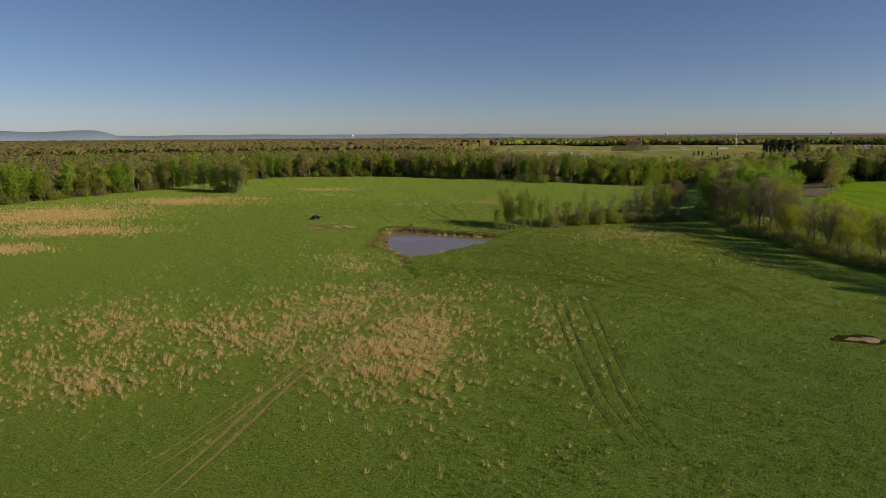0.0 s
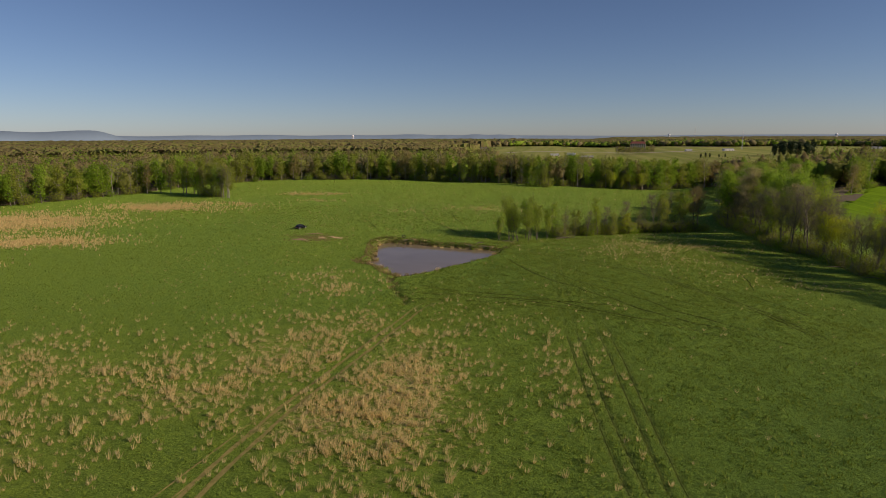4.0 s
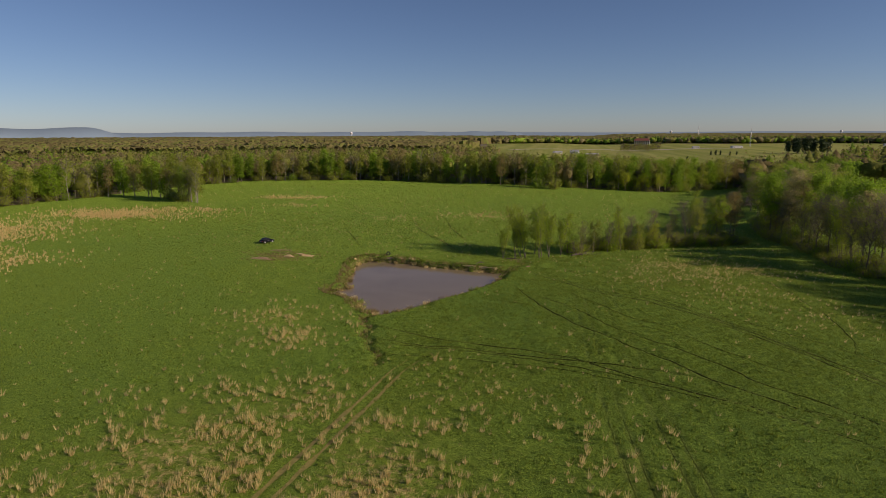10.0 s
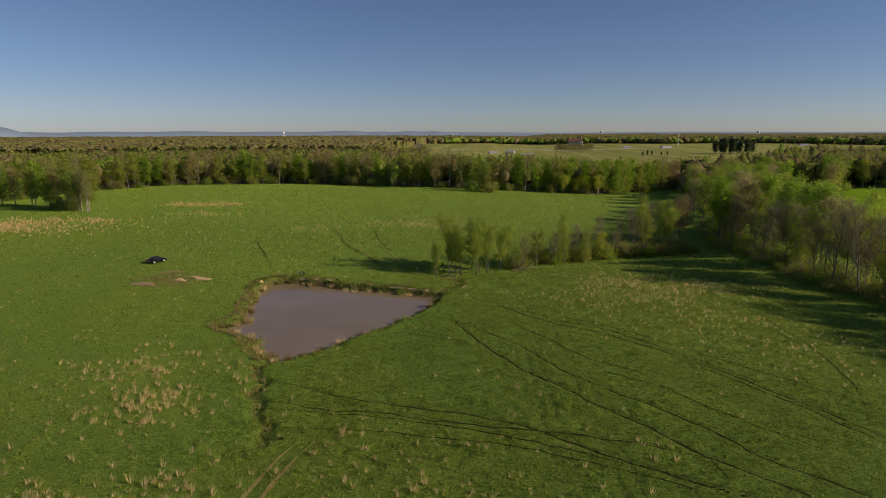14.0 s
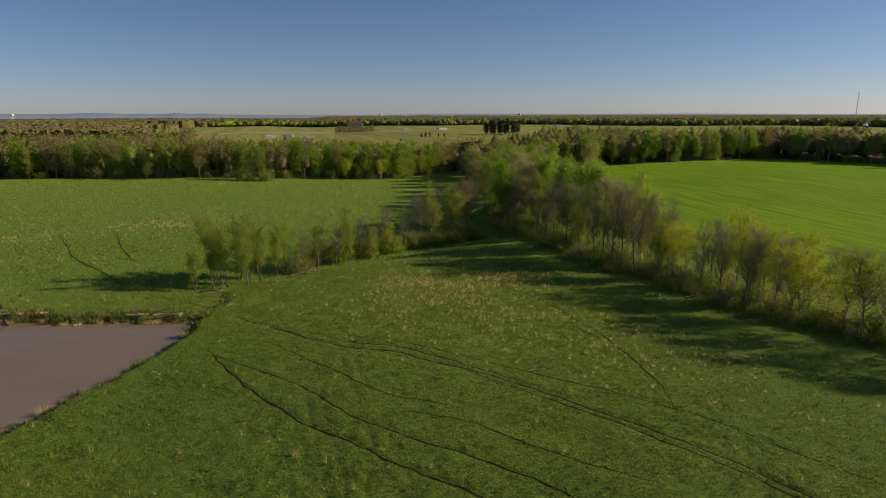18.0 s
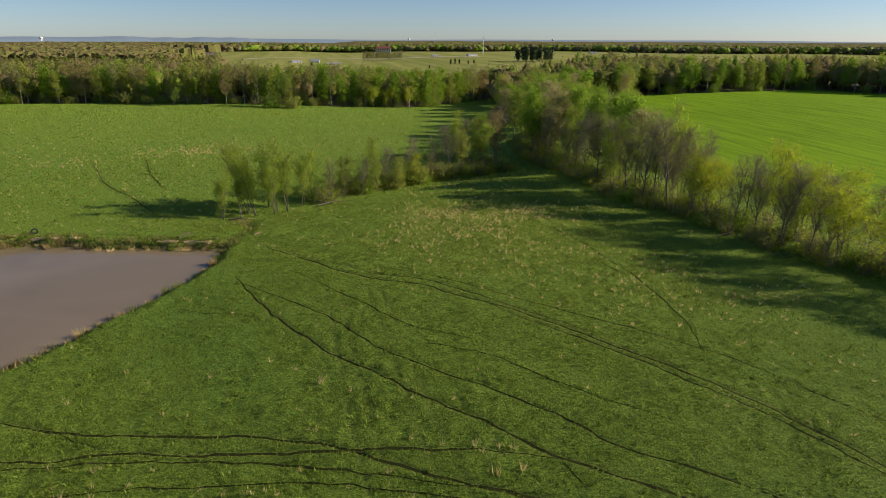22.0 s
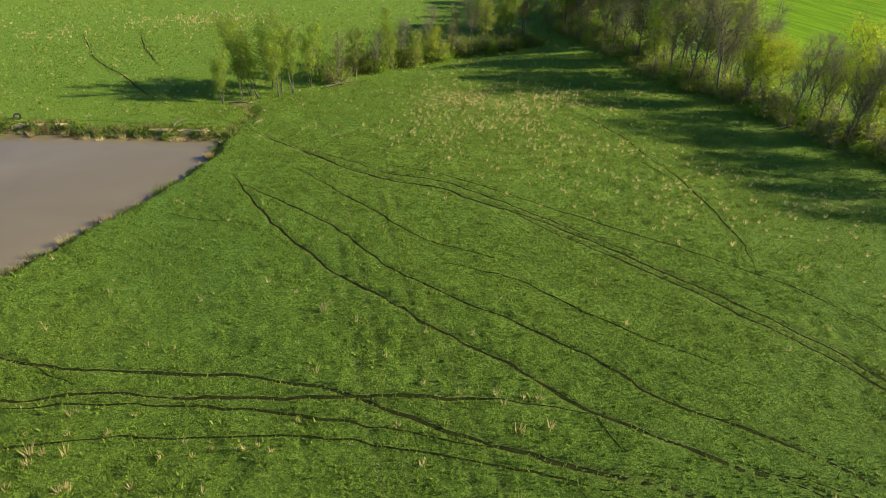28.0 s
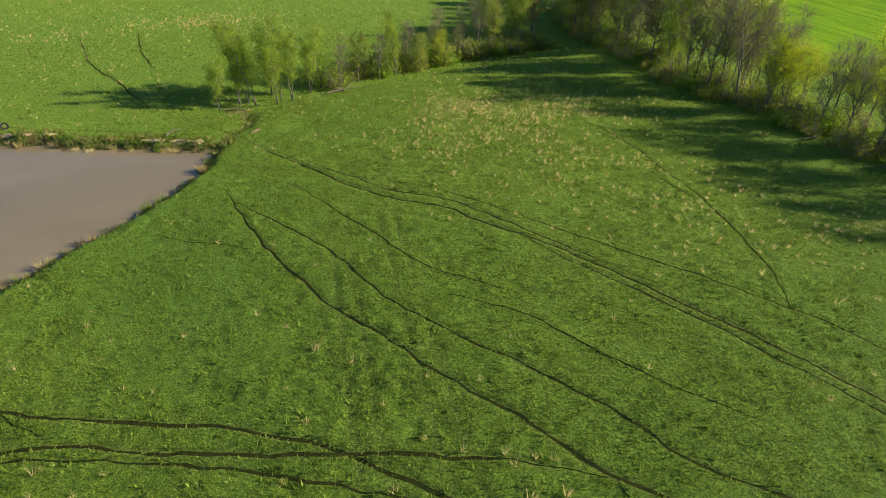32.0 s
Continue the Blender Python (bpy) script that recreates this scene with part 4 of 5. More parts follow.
def canopy_sheet():
    """The forest beyond, one uneven roof of crowns that drops to the ground at every clearing."""
    ra, ba = np.exp(np.arange(np.log(540), np.log(3500), 0.0085)), np.radians(np.arange(-62, 82, 0.22))
    R, B = np.meshgrid(ra, ba)
    R = R * (1 + rng.uniform(-0.003, 0.003, R.shape))
    B = B + np.radians(rng.uniform(-0.09, 0.09, R.shape))
    x, y = (3 + R * np.sin(B)).ravel(), (94 + R * np.cos(B)).ravel()
    f = grid_faces(len(ra), len(ba))
    cx, cy = x[f].mean(1), y[f].mean(1)
    cr, cb = np.hypot(cx - 3, cy - 94), np.degrees(np.arctan2(cx - 3, cy - 94))
    keep = ~open_land(cx, cy) & ((cr > 1530) | (cb < -10 + 6 * lumps(cx, cy, 130)) | (cb > 73)) & (cr < 2050 + 1450 * smooth(cb, -4, 12))
    drop = np.zeros(len(x), bool)
    drop[f[~keep].ravel()] = True
    top = 14.5 + 1.2 * lumps(x, y, 70) + 0.4 * lumps(x, y, 24) + rng.uniform(-2.1, 1.7, len(x))
    z = height(x, y) + np.where(drop, 0.5, top)
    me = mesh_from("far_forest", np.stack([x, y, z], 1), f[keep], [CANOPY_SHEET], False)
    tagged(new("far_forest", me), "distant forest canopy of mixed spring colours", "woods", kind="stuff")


canopy_sheet()

# leaf litter under the trees
ra, ba = np.exp(np.linspace(np.log(120), np.log(3550), 150)), np.radians(np.linspace(-62, 82, 190))
RR, BB = np.meshgrid(ra, ba)
fx, fy = (3 + RR * np.sin(BB)).ravel(), (94 + RR * np.cos(BB)).ravel()
ff = grid_faces(len(ra), len(ba))
fcx, fcy = fx[ff].mean(1), fy[ff].mean(1)
keep = ~open_land(fcx, fcy) & (poly_distance(fcx, fcy, WOODS_EDGE, False) > 3) & (poly_distance(fcx, fcy, WHEAT_EDGE, False) > 3) & ((fcy > 335) | (fcx < 40))
floor = mesh_from("forest_floor", np.stack([fx, fy, height(fx, fy) + 0.25 + RR.ravel() * 0.0004], 1), ff[keep], [FOREST_FLOOR], True)
tagged(new("forest_floor", floor), "brown leaf litter under the spring woods", "ground", kind="structure")


# ---- far fields, ridge, masts and buildings ----
def far_xy(bearing, r):
    return 3 + r * math.sin(radians(bearing)), 94 + r * math.cos(radians(bearing))


hay = sheet("far_hayfield", np.linspace(-720, 1500, 223), np.linspace(330, 1640, 132), 0.7, [HAYFIELD], lambda x, y: far_fields(x, y))
tagged(new("far_hayfield", hay), "pale green and straw-coloured distant hayfields", "field", kind="structure")


def part(name, bm, mat, parent, label="", smooth_faces=False):
    me = bpy.data.meshes.new(name)
    bmesh.ops.recalc_face_normals(bm, faces=bm.faces[:])
    bm.to_mesh(me)
    bm.free()
    me.materials.append(mat)
    if smooth_faces:
        me.polygons.foreach_set("use_smooth", np.full(len(me.polygons), True))
    ob = new(name, me)
    ob.parent = parent
    if label:
        ob["label"] = label
    return ob


def thing(name, label, category, m, group="", kind=""):
    ob = new(name)
    ob.empty_display_size = 0.5
    ob.matrix_basis = m
    return tagged(ob, label, category, group, kind)


def box(bm, x0, y0, z0, x1, y1, z1, bevel=0.0):
    r = bmesh.ops.create_cube(bm, size=1.0, matrix=Matrix.Translation(((x0 + x1) / 2, (y0 + y1) / 2, (z0 + z1) / 2)) @ Matrix.Diagonal((x1 - x0, y1 - y0, z1 - z0, 1)))
    if bevel:
        bmesh.ops.bevel(bm, geom=list({e for v in r["verts"] for e in v.link_edges}), offset=bevel, segments=1, affect="EDGES")
    return bm


def boxed(x0, y0, z0, x1, y1, z1, bevel=0.0):
    return box(bmesh.new(), x0, y0, z0, x1, y1, z1, bevel)


def rod(bm, a, b, r, sides=6, r2=None):
    a, b = Vector(a), Vector(b)
    m = Matrix.Translation((a + b) / 2) @ (b - a).to_track_quat("Z", "Y").to_matrix().to_4x4()
    bmesh.ops.create_cone(bm, cap_ends=True, segments=sides, radius1=r, radius2=r if r2 is None else r2, depth=(b - a).length, matrix=m)
    return bm


WALL_WHITE = rough_material("white_siding", (0.62, 0.61, 0.58), (0.80, 0.79, 0.76), 0.6, 0.7, 0.1)
WALL_TAN = rough_material("tan_wall", (0.40, 0.33, 0.25), (0.55, 0.47, 0.37), 0.6, 0.8, 0.1)
ROOF_RED = rough_material("red_brown_roof", (0.16, 0.055, 0.04), (0.26, 0.09, 0.065), 0.8, 0.7, 0.2)
ROOF_GREY = rough_material("grey_metal_roof", (0.42, 0.43, 0.44), (0.60, 0.61, 0.62), 0.5, 0.4, 0.1, metal=0.4)
GLASS_DARK = rough_material("dark_window", (0.02, 0.025, 0.03), (0.05, 0.055, 0.06), 1.0, 0.15, 0.0)
STEEL = rough_material("galvanised_steel", (0.35, 0.36, 0.37), (0.5, 0.51, 0.52), 1.0, 0.5, 0.1, metal=0.6)
TANK_WHITE = rough_material("white_tank_paint", (0.75, 0.76, 0.76), (0.86, 0.86, 0.85), 0.3, 0.4, 0.05)
GRAVEL = rough_material("pale_gravel", (0.45, 0.42, 0.36), (0.62, 0.58, 0.5), 0.8, 0.95, 0.3)

# the long ridge on the horizon, blue from haze painted into its colour
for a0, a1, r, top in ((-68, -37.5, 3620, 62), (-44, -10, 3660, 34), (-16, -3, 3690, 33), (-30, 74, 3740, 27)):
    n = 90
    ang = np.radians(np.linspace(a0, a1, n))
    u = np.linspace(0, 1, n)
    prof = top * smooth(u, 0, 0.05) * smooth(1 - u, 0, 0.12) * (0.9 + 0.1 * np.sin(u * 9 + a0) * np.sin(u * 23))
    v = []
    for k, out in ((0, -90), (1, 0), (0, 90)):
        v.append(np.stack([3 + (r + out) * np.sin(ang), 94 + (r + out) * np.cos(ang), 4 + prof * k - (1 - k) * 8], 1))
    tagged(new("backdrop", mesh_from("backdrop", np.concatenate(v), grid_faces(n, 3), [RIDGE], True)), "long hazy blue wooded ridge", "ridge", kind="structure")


def lattice_mast(label, x, y, high, wide, guyed=False):
    t = thing("radio_mast", label, "mast", pose(x, y, z_at(x, y)))
    bm = bmesh.new()
    legs = [(wide * math.cos(a), wide * math.sin(a)) for a in (0.5, 2.6, 4.7)]
    top = 0.85 if guyed else 0.25
    for lx, ly in legs:
        rod(bm, (lx, ly, -1), (lx * top, ly * top, high), 0.16, 4)
    part("leg_frame", bm, STEEL, t)
    bm = bmesh.new()
    n = 22
    for i in range(n):
        k0, k1 = 1 + (top - 1) * i / n, 1 + (top - 1) * (i + 1) / n
        for q in range(3):
            a, b = legs[q], legs[(q + 1) % 3]
            rod(bm, (a[0] * k0, a[1] * k0, high * i / n), (b[0] * k1, b[1] * k1, high * (i + 1) / n), 0.07, 3)
    part("bracing", bm, STEEL, t)
    part("antenna", rod(bmesh.new(), (0, 0, high), (0, 0, high + 5), 0.16, 5), STEEL, t)
    for z in ((high * 0.98, high * 0.3) if guyed else ()):
        part("platform", rod(bmesh.new(), (0, 0, z), (0, 0, z + 1.2), wide * 2.2, 8), TANK_WHITE, t)
    return t


lattice_mast("tall grey lattice radio mast above the far woods", *far_xy(11.6, 2000), 43, 2.0)
lattice_mast("slender guyed mast with two platforms", *far_xy(48.5, 1500), 66, 0.9, True)
lattice_mast("short lattice mast with white antennas", *far_xy(15.9, 1150), 30, 1.3)


def water_tower(x, y, high, r):
    t = thing("water_tower", "white water tower standing over the far forest", "water tower", pose(x, y, z_at(x, y)))
    for a in range(5):
        c, s = math.cos(a * 1.2566), math.sin(a * 1.2566)
        part("leg", rod(bmesh.new(), (c * r * 0.9, s * r * 0.9, -1), (c * r * 0.7, s * r * 0.7, high - r * 0.4), 0.5, 6), TANK_WHITE, t)
    bm = bmesh.new()
    bmesh.ops.create_uvsphere(bm, u_segments=16, v_segments=10, radius=r, matrix=Matrix.Translation((0, 0, high)) @ Matrix.Diagonal((1, 1, 0.72, 1)))
    part("tank", bm, TANK_WHITE, t, smooth_faces=True)
    part("riser", rod(bmesh.new(), (0, 0, 0), (0, 0, high - r * 0.5), 1.0, 8), TANK_WHITE, t)


water_tower(*far_xy(-19.6, 3400), 23, 8)
water_tower(*far_xy(9.3, 3300), 24, 7)
water_tower(*far_xy(22.0, 2900), 24, 6)


def gable_house(label, x, y, turn, w, d, h, roof_h, wall, roof, windows=3, name="house"):
    t = thing(name, label, "house" if name == "house" else "building", pose(x, y, z_at(x, y), 0, 0, turn))
    bm = boxed(-w / 2, -d / 2, -0.5, w / 2, d / 2, h)
    part("wall", bm, wall, t)
    bm = bmesh.new()
    e = 0.4
    pts = [(-w / 2 - e, -d / 2 - e, h - 0.1), (w / 2 + e, -d / 2 - e, h - 0.1), (w / 2 + e, d / 2 + e, h - 0.1), (-w / 2 - e, d / 2 + e, h - 0.1), (-w / 2 - e, 0, h + roof_h), (w / 2 + e, 0, h + roof_h)]
    v = [bm.verts.new(p) for p in pts]
    for f in ((0, 1, 5, 4), (2, 3, 4, 5), (0, 4, 3), (1, 2, 5), (0, 3, 2, 1)):
        bm.faces.new([v[i] for i in f])
    part("roof", bm, roof, t)
    for i in range(windows):
        wx = -w / 2 + w * (i + 0.5) / windows
        part("window", boxed(wx - 0.6, -d / 2 - 0.06, 1.0, wx + 0.6, -d / 2 + 0.02, 2.3), GLASS_DARK, t)
    part("door", boxed(w * 0.1, -d / 2 - 0.05, 0, w * 0.1 + 1.0, -d / 2 + 0.02, 2.1), ROOF_GREY, t)
    return t


for label, b, r, turn, w, d, h, rh, wall, roof in (
        ("long low house with a grey metal roof among trees", -16.9, 790, 10, 34, 10, 4, 2.5, WALL_WHITE, ROOF_GREY),
        ("small white outbuilding beside the woods", -14.6, 770, 30, 12, 8, 4, 2.0, WALL_WHITE, ROOF_GREY),
        ("pink-walled barn with a pale gable roof", -13.4, 760, -20, 15, 11, 6, 3.5, WALL_TAN, ROOF_GREY),
        ("small brown-roofed house by the field road", -11.8, 760, 0, 12, 8, 3.5, 2.5, WALL_TAN, ROOF_RED),
        ("low pale farmhouse with a weathered roof", -0.6, 800, 15, 16, 8, 3, 2.2, WALL_WHITE, ROOF_GREY),
        ("white farm shed with a pale roof", 1.0, 830, -10, 16, 10, 4.5, 2.5, WALL_WHITE, ROOF_GREY),
        ("open-sided farm shed with a grey roof", 2.6, 780, 5, 22, 10, 3.6, 1.6, WALL_TAN, ROOF_GREY),
        ("low white roadside building", 11.6, 1020, 8, 14, 8, 3.5, 1.8, WALL_WHITE, ROOF_GREY),
        ("long white metal shed with a flat roof", 14.9, 1040, 12, 22, 12, 4.5, 1.2, WALL_WHITE, ROOF_GREY),
        ("low dark-roofed building past the far field", 25.5, 1290, 0, 22, 10, 4, 2, WALL_WHITE, ROOF_GREY)):
    gable_house(label, *far_xy(b, r), turn, w, d, h, rh, wall, roof).scale = (0.72, 0.72, 0.72)


def big_house(x, y, turn):
    """The large red-roofed building with a pale columned front."""
    t = thing("large_building", "large tan building with white columns and a red hipped roof", "building", pose(x, y, z_at(x, y), 0, 0, turn))
    part("wall", boxed(-32, -9, -0.5, 32, 9, 15), WALL_TAN, t)
    for i in range(9):
        x0 = -30 + i * 7.5
        part("column", rod(bmesh.new(), (x0, -11, 0), (x0, -11, 15), 0.8, 8), WALL_WHITE, t)
    for i in range(8):
        for z in (2, 7, 11.5):
            x0 = -26.3 + i * 7.5
            part("window", boxed(x0 - 1.3, -9.15, z, x0 + 1.3, -8.9, z + 2.6), GLASS_DARK, t)
    bm = bmesh.new()
    v = [bm.verts.new(p) for p in ((-34, -13, 15), (34, -13, 15), (34, 11, 15), (-34, 11, 15), (-24, -1, 21), (24, -1, 21))]
    for f in ((0, 1, 5, 4), (1, 2, 5), (2, 3, 4, 5), (3, 0, 4), (3, 2, 1, 0)):
        bm.faces.new([v[i] for i in f])
    part("roof", bm, ROOF_RED, t)
    t.scale = (0.48, 0.6, 0.74)


big_house(*far_xy(7.0, 1290), -7)

silo = thing("silo", "dark farm silo with a white domed top", "silo", pose(*far_xy(49.2, 900), z_at(*far_xy(49.2, 900))))
part("shaft", rod(bmesh.new(), (0, 0, -1), (0, 0, 14), 4.5, 16), GLASS_DARK, silo)
bm = bmesh.new()
bmesh.ops.create_uvsphere(bm, u_segments=14, v_segments=8, radius=4.6, matrix=Matrix.Translation((0, 0, 14)) @ Matrix.Diagonal((1, 1, 0.8, 1)))
part("dome", bm, TANK_WHITE, silo, smooth_faces=True)
silo.scale = (0.6, 0.6, 0.85)


def ribbon(name, pts, wide, lift, mat, label, category, wobble=0.15):
    """A strip along a line over the ground, with uneven edges."""
    x, y = curve(pts, 1.0 if wide < 2 else 12.0)
    n = len(x)
    dx, dy = np.gradient(x), np.gradient(y)
    q = np.hypot(dx, dy)
    nx, ny = -dy / q, dx / q
    w1, w2 = wide * (0.5 + rng.uniform(-wobble, wobble, n)), wide * (0.5 + rng.uniform(-wobble, wobble, n))
    rows = [(x + nx * w1, y + ny * w1), (x, y), (x - nx * w2, y - ny * w2)]
    v = np.concatenate([np.stack([a, b, height(a, b) + lift], 1) for a, b in rows])
    return tagged(new(name, mesh_from(name, v, grid_faces(n, 3), [mat], True)), label, category, kind="structure")


ribbon("gravel_road", [far_xy(b, r) for b, r in ((-5.5, 900), (-3.5, 960), (-1, 990), (3, 1060), (5, 1090))], 9, 1.0, GRAVEL, "pale gravel farm road across the hayfield", "road")
ribbon("highway", [far_xy(b, r) for b, r in ((4, 1040), (9, 1010), (12, 1000), (16, 1010))], 14, 1.0, GRAVEL, "pale distant road", "road")

# dark evergreens and tree clumps standing in the far fields
PINE = Kind(tree("dark evergreen pine in the far fields", 19, 5.0, LEAF_DARK, 800, 1.5, limbs=14, sides=4, first=0.25, scatter=1.2, name="pine_tree"))
CEDAR = Kind(tree("narrow dark evergreen cedar", 14, 2.6, LEAF_DARK, 500, 1.2, limbs=12, sides=4, first=0.05, scatter=0.8, name="cedar_tree"))
for i in range(16):
    PINE.put(*far_xy(18.9 + 3.0 * i / 15 + rng.uniform(-0.2, 0.2), 790 + rng.uniform(-20, 30)), rng.uniform(0.7, 0.95), "far pines")
for b, r, s in ((13.0, 760, 0.7), (13.4, 765, 0.85), (13.8, 760, 0.75), (14.6, 750, 0.6), (15.1, 750, 0.65), (11.1, 690, 0.5), (0.7, 640, 0.9), (31, 700, 0.8)):
    CEDAR.put(*far_xy(b, r), s * 0.6, "far cedars")
for i in range(30):
    (O2, N1, B1)[i % 3].put(*far_xy(5.2 + 3.4 * i / 29, 940 + rng.uniform(-22, 22)), rng.uniform(0.75, 1.05), "field copse")

# ---- paths and wheel tracks ----
def worn_strip(name, x, y, wide, lift, mat, label):
    """The bare floor of a path, lying in its groove."""
    n = len(x)
    dx, dy = np.gradient(x), np.gradient(y)
    q = np.hypot(dx, dy) + 1e-6
    nx, ny = -dy / q, dx / q
    w = wide * (0.8 + 0.35 * lumps(x, y, 2.2) + rng.uniform(-0.08, 0.08, n)) * np.clip(np.minimum(np.arange(n) + 1, n - np.arange(n)) / 44, 0.1, 1)
    w = np.clip(w, 0.03, None)
    rows = []
    for k in (1, 0, -1):
        a, b = x + nx * w * k, y + ny * w * k
        rows.append(np.stack([a, b, height(a, b) + lift + 0.08 * smooth(b, 214, 226) - 0.03 * abs(k)], 1))
    me = mesh_from(name, np.concatenate(rows), grid_faces(n, 3), [mat], True)
    tagged(new(name, me), label, "path" if name == "cow_path" else "track", kind="structure")


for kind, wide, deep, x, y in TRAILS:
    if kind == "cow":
        # the dark floor paints the shade of grass hanging over the groove
        worn_strip("cow_path", x, y, 0.05 + 0.60 * deep, 0.055, SHADE_AND_BURNT_SOIL, "narrow trodden cattle path of soil darkened with painted grass shade")
    elif kind == "rut":
        x, y = x[y < 120], y[y < 120]
        worn_strip("rut", x, y, 0.13, 0.04, PRESSED, "shallow old wheel rut in the grass")
    else:
        worn_strip("wheel_track", x, y, 0.32 if wide > 0.5 else 0.13, 0.05, FLAT_TRACK, "flattened pale grass of a wheel track")

# ---- grass and weeds ----
def on_path(x, y):
    return from_map(GROOVE, x, y) > 0.045


def blades(x, y, high, wide, lean, count, loose=2.2):
    """Upright tapering blades in tufts at x, y: vertices and triangles."""
    n = len(x)
    high, wide, lean = (np.broadcast_to(np.asarray(a, float), n) for a in (high, wide, lean))
    X, Y, Hh, W, Ln = (np.repeat(a, count) for a in (x, y, high, wide, lean))
    m = n * count
    az = rng.uniform(0, 2 * math.pi, m)
    spread = W * loose * rng.uniform(0, 1, m)
    bx, by = X + np.cos(az) * spread, Y + np.sin(az) * spread
    bz = np.repeat(height(x, y), count) - 0.06
    hh = Hh * rng.uniform(0.6, 1.15, m)
    side = az + rng.uniform(-1.2, 1.2, m)
    sx, sy = np.cos(side + 1.57) * W, np.sin(side + 1.57) * W
    Ln = Ln * rng.uniform(0.3, 1.7, m)
    tx, ty = bx + np.cos(az) * Ln * hh + 0.12 * hh, by + np.sin(az) * Ln * hh
    v = np.stack([np.stack([bx - sx, by - sy, bz], 1), np.stack([bx + sx, by + sy, bz], 1), np.stack([tx, ty, bz + hh], 1)], 1)
    return v.reshape(-1, 3), np.arange(3 * m).reshape(-1, 3)


def scatter(n, x0, x1, y0, y1):
    return rng.uniform(x0, x1, n), rng.uniform(y0, y1, n)


def stuff(name, pieces, mat, label, category):
    v = np.concatenate([p[0] for p in pieces])
    return tagged(new(name, mesh_from(name, v, np.arange(len(v)).reshape(-1, 3), [mat])), label, category, kind="stuff")


def free_land(x, y):
    return ~inside(x, y, SHORE) & (pond_distance(x, y) > 0.5) & ~on_path(x, y)


pieces = []
for n, area, high, wide, cnt in ((295000, (-34, 64, 116, 226), 0.22, 0.027, 2), (46000, (-10, 92, 30, 130), 0.34, 0.06, 2), (155000, (-175, 92, 30, 290), 0.27, 0.075, 2), (26000, (-190, 80, 215, 400), 0.35, 0.12, 2)):
    x, y = scatter(n, *area)
    clump = lumps(x, y, 0.7) + 0.6 * lumps(x, y, 2.2) + rng.uniform(-0.5, 0.5, n)
    edge = np.minimum(np.minimum(x - area[0], area[1] - x), np.minimum(y - area[2], area[3] - y)) / (14 if area[3] < 230 else 28)
    ok = free_land(x, y) & (clump > (-0.5 if wide < 0.03 else -0.15)) & (rng.uniform(0, 1, n) < edge)
    x, y, clump = x[ok], y[ok], clump[ok]
    pieces.append(blades(x, y, high * (0.6 + 0.5 * rng.gamma(2, 0.4, len(x)) + 0.4 * clump), wide, 0.6, cnt))
for kind, wide, deep, px, py in TRAILS:
    if kind == "wheel":
        continue
    for side in (-1, 1):
        q = np.stack([px, py], 1)
        d = np.gradient(q, axis=0)
        d = d / (np.hypot(d[:, 0], d[:, 1])[:, None] + 1e-6)
        off = side * (0.5 * wide + rng.uniform(0.02, 0.3, len(q)))
        bx, by = q[:, 0] - d[:, 1] * off + rng.normal(size=len(q)) * 0.1, q[:, 1] + d[:, 0] * off + rng.normal(size=len(q)) * 0.1
        ok = rng.uniform(0, 1, len(bx)) < 0.8
        pieces.append(blades(bx[ok], by[ok], rng.uniform(0.16, 0.34, ok.sum()), 0.045, 0.5, 2))
stuff("pasture_grass", pieces, BLADE, "thick uneven spring pasture grass", "grass")

pieces = []
for cx, cy, rx, ry, turn, k in DRY_AND_SUNLIT:
    far = cx < -95 or cy > 250
    low = cx > -20 and cy > 125
    n = int(rx * ry * 3.1 * k * (4.2 if far else 1.7 if low else 3.0))
    u, v = rng.normal(size=n) * rx * 0.66, rng.normal(size=n) * ry * 0.66
    c, q = math.cos(radians(turn)), math.sin(radians(turn))
    x, y = cx + u * c - v * q, cy + u * q + v * c
    group = 0.8 * lumps(x, y, 5.0) + 0.8 * lumps(x, y, 1.6)
    ok = (group + rng.normal(size=n) * 0.7 > 0.05) & free_land(x, y) & (from_map(BARE, x, y) < 0.5)
    x, y, group = x[ok], y[ok], group[ok]
    tall = rng.uniform(0.45, 0.9, len(x)) + 0.55 * rng.uniform(0, 1, len(x)) ** 3 + 0.15 * group
    pieces.append(blades(x, y, tall * ((1.0 if cx < -95 else 0.6) if far else 0.62 if low else 0.95), 0.09 if far else 0.017 if low else 0.028, 0.20 if far else 0.32, 6 if far else 15, 2.4 if far else 8.0))
x, y = scatter(3600, -95, 70, 45, 300)
ok = free_land(x, y) & ~((x > -30) & (y < 190) & (rng.uniform(0, 1, len(x)) < 0.45)) & (lumps(x, y, 9) + rng.normal(size=len(x)) * 0.5 > -0.1)
x, y = x[ok], y[ok]
pieces.append(blades(x, y, rng.uniform(0.3, 0.75, len(x)), 0.018, 0.5, 12, 8.0))
x, y = scatter(1300, -170, 60, 215, 385)
pieces.append(blades(x, y, rng.uniform(0.3, 0.6, len(x)), 0.08, 0.3, 5))
stuff("dry_grass", pieces, STRAW, "scattered tufts of dry straw-coloured broomsedge", "grass")

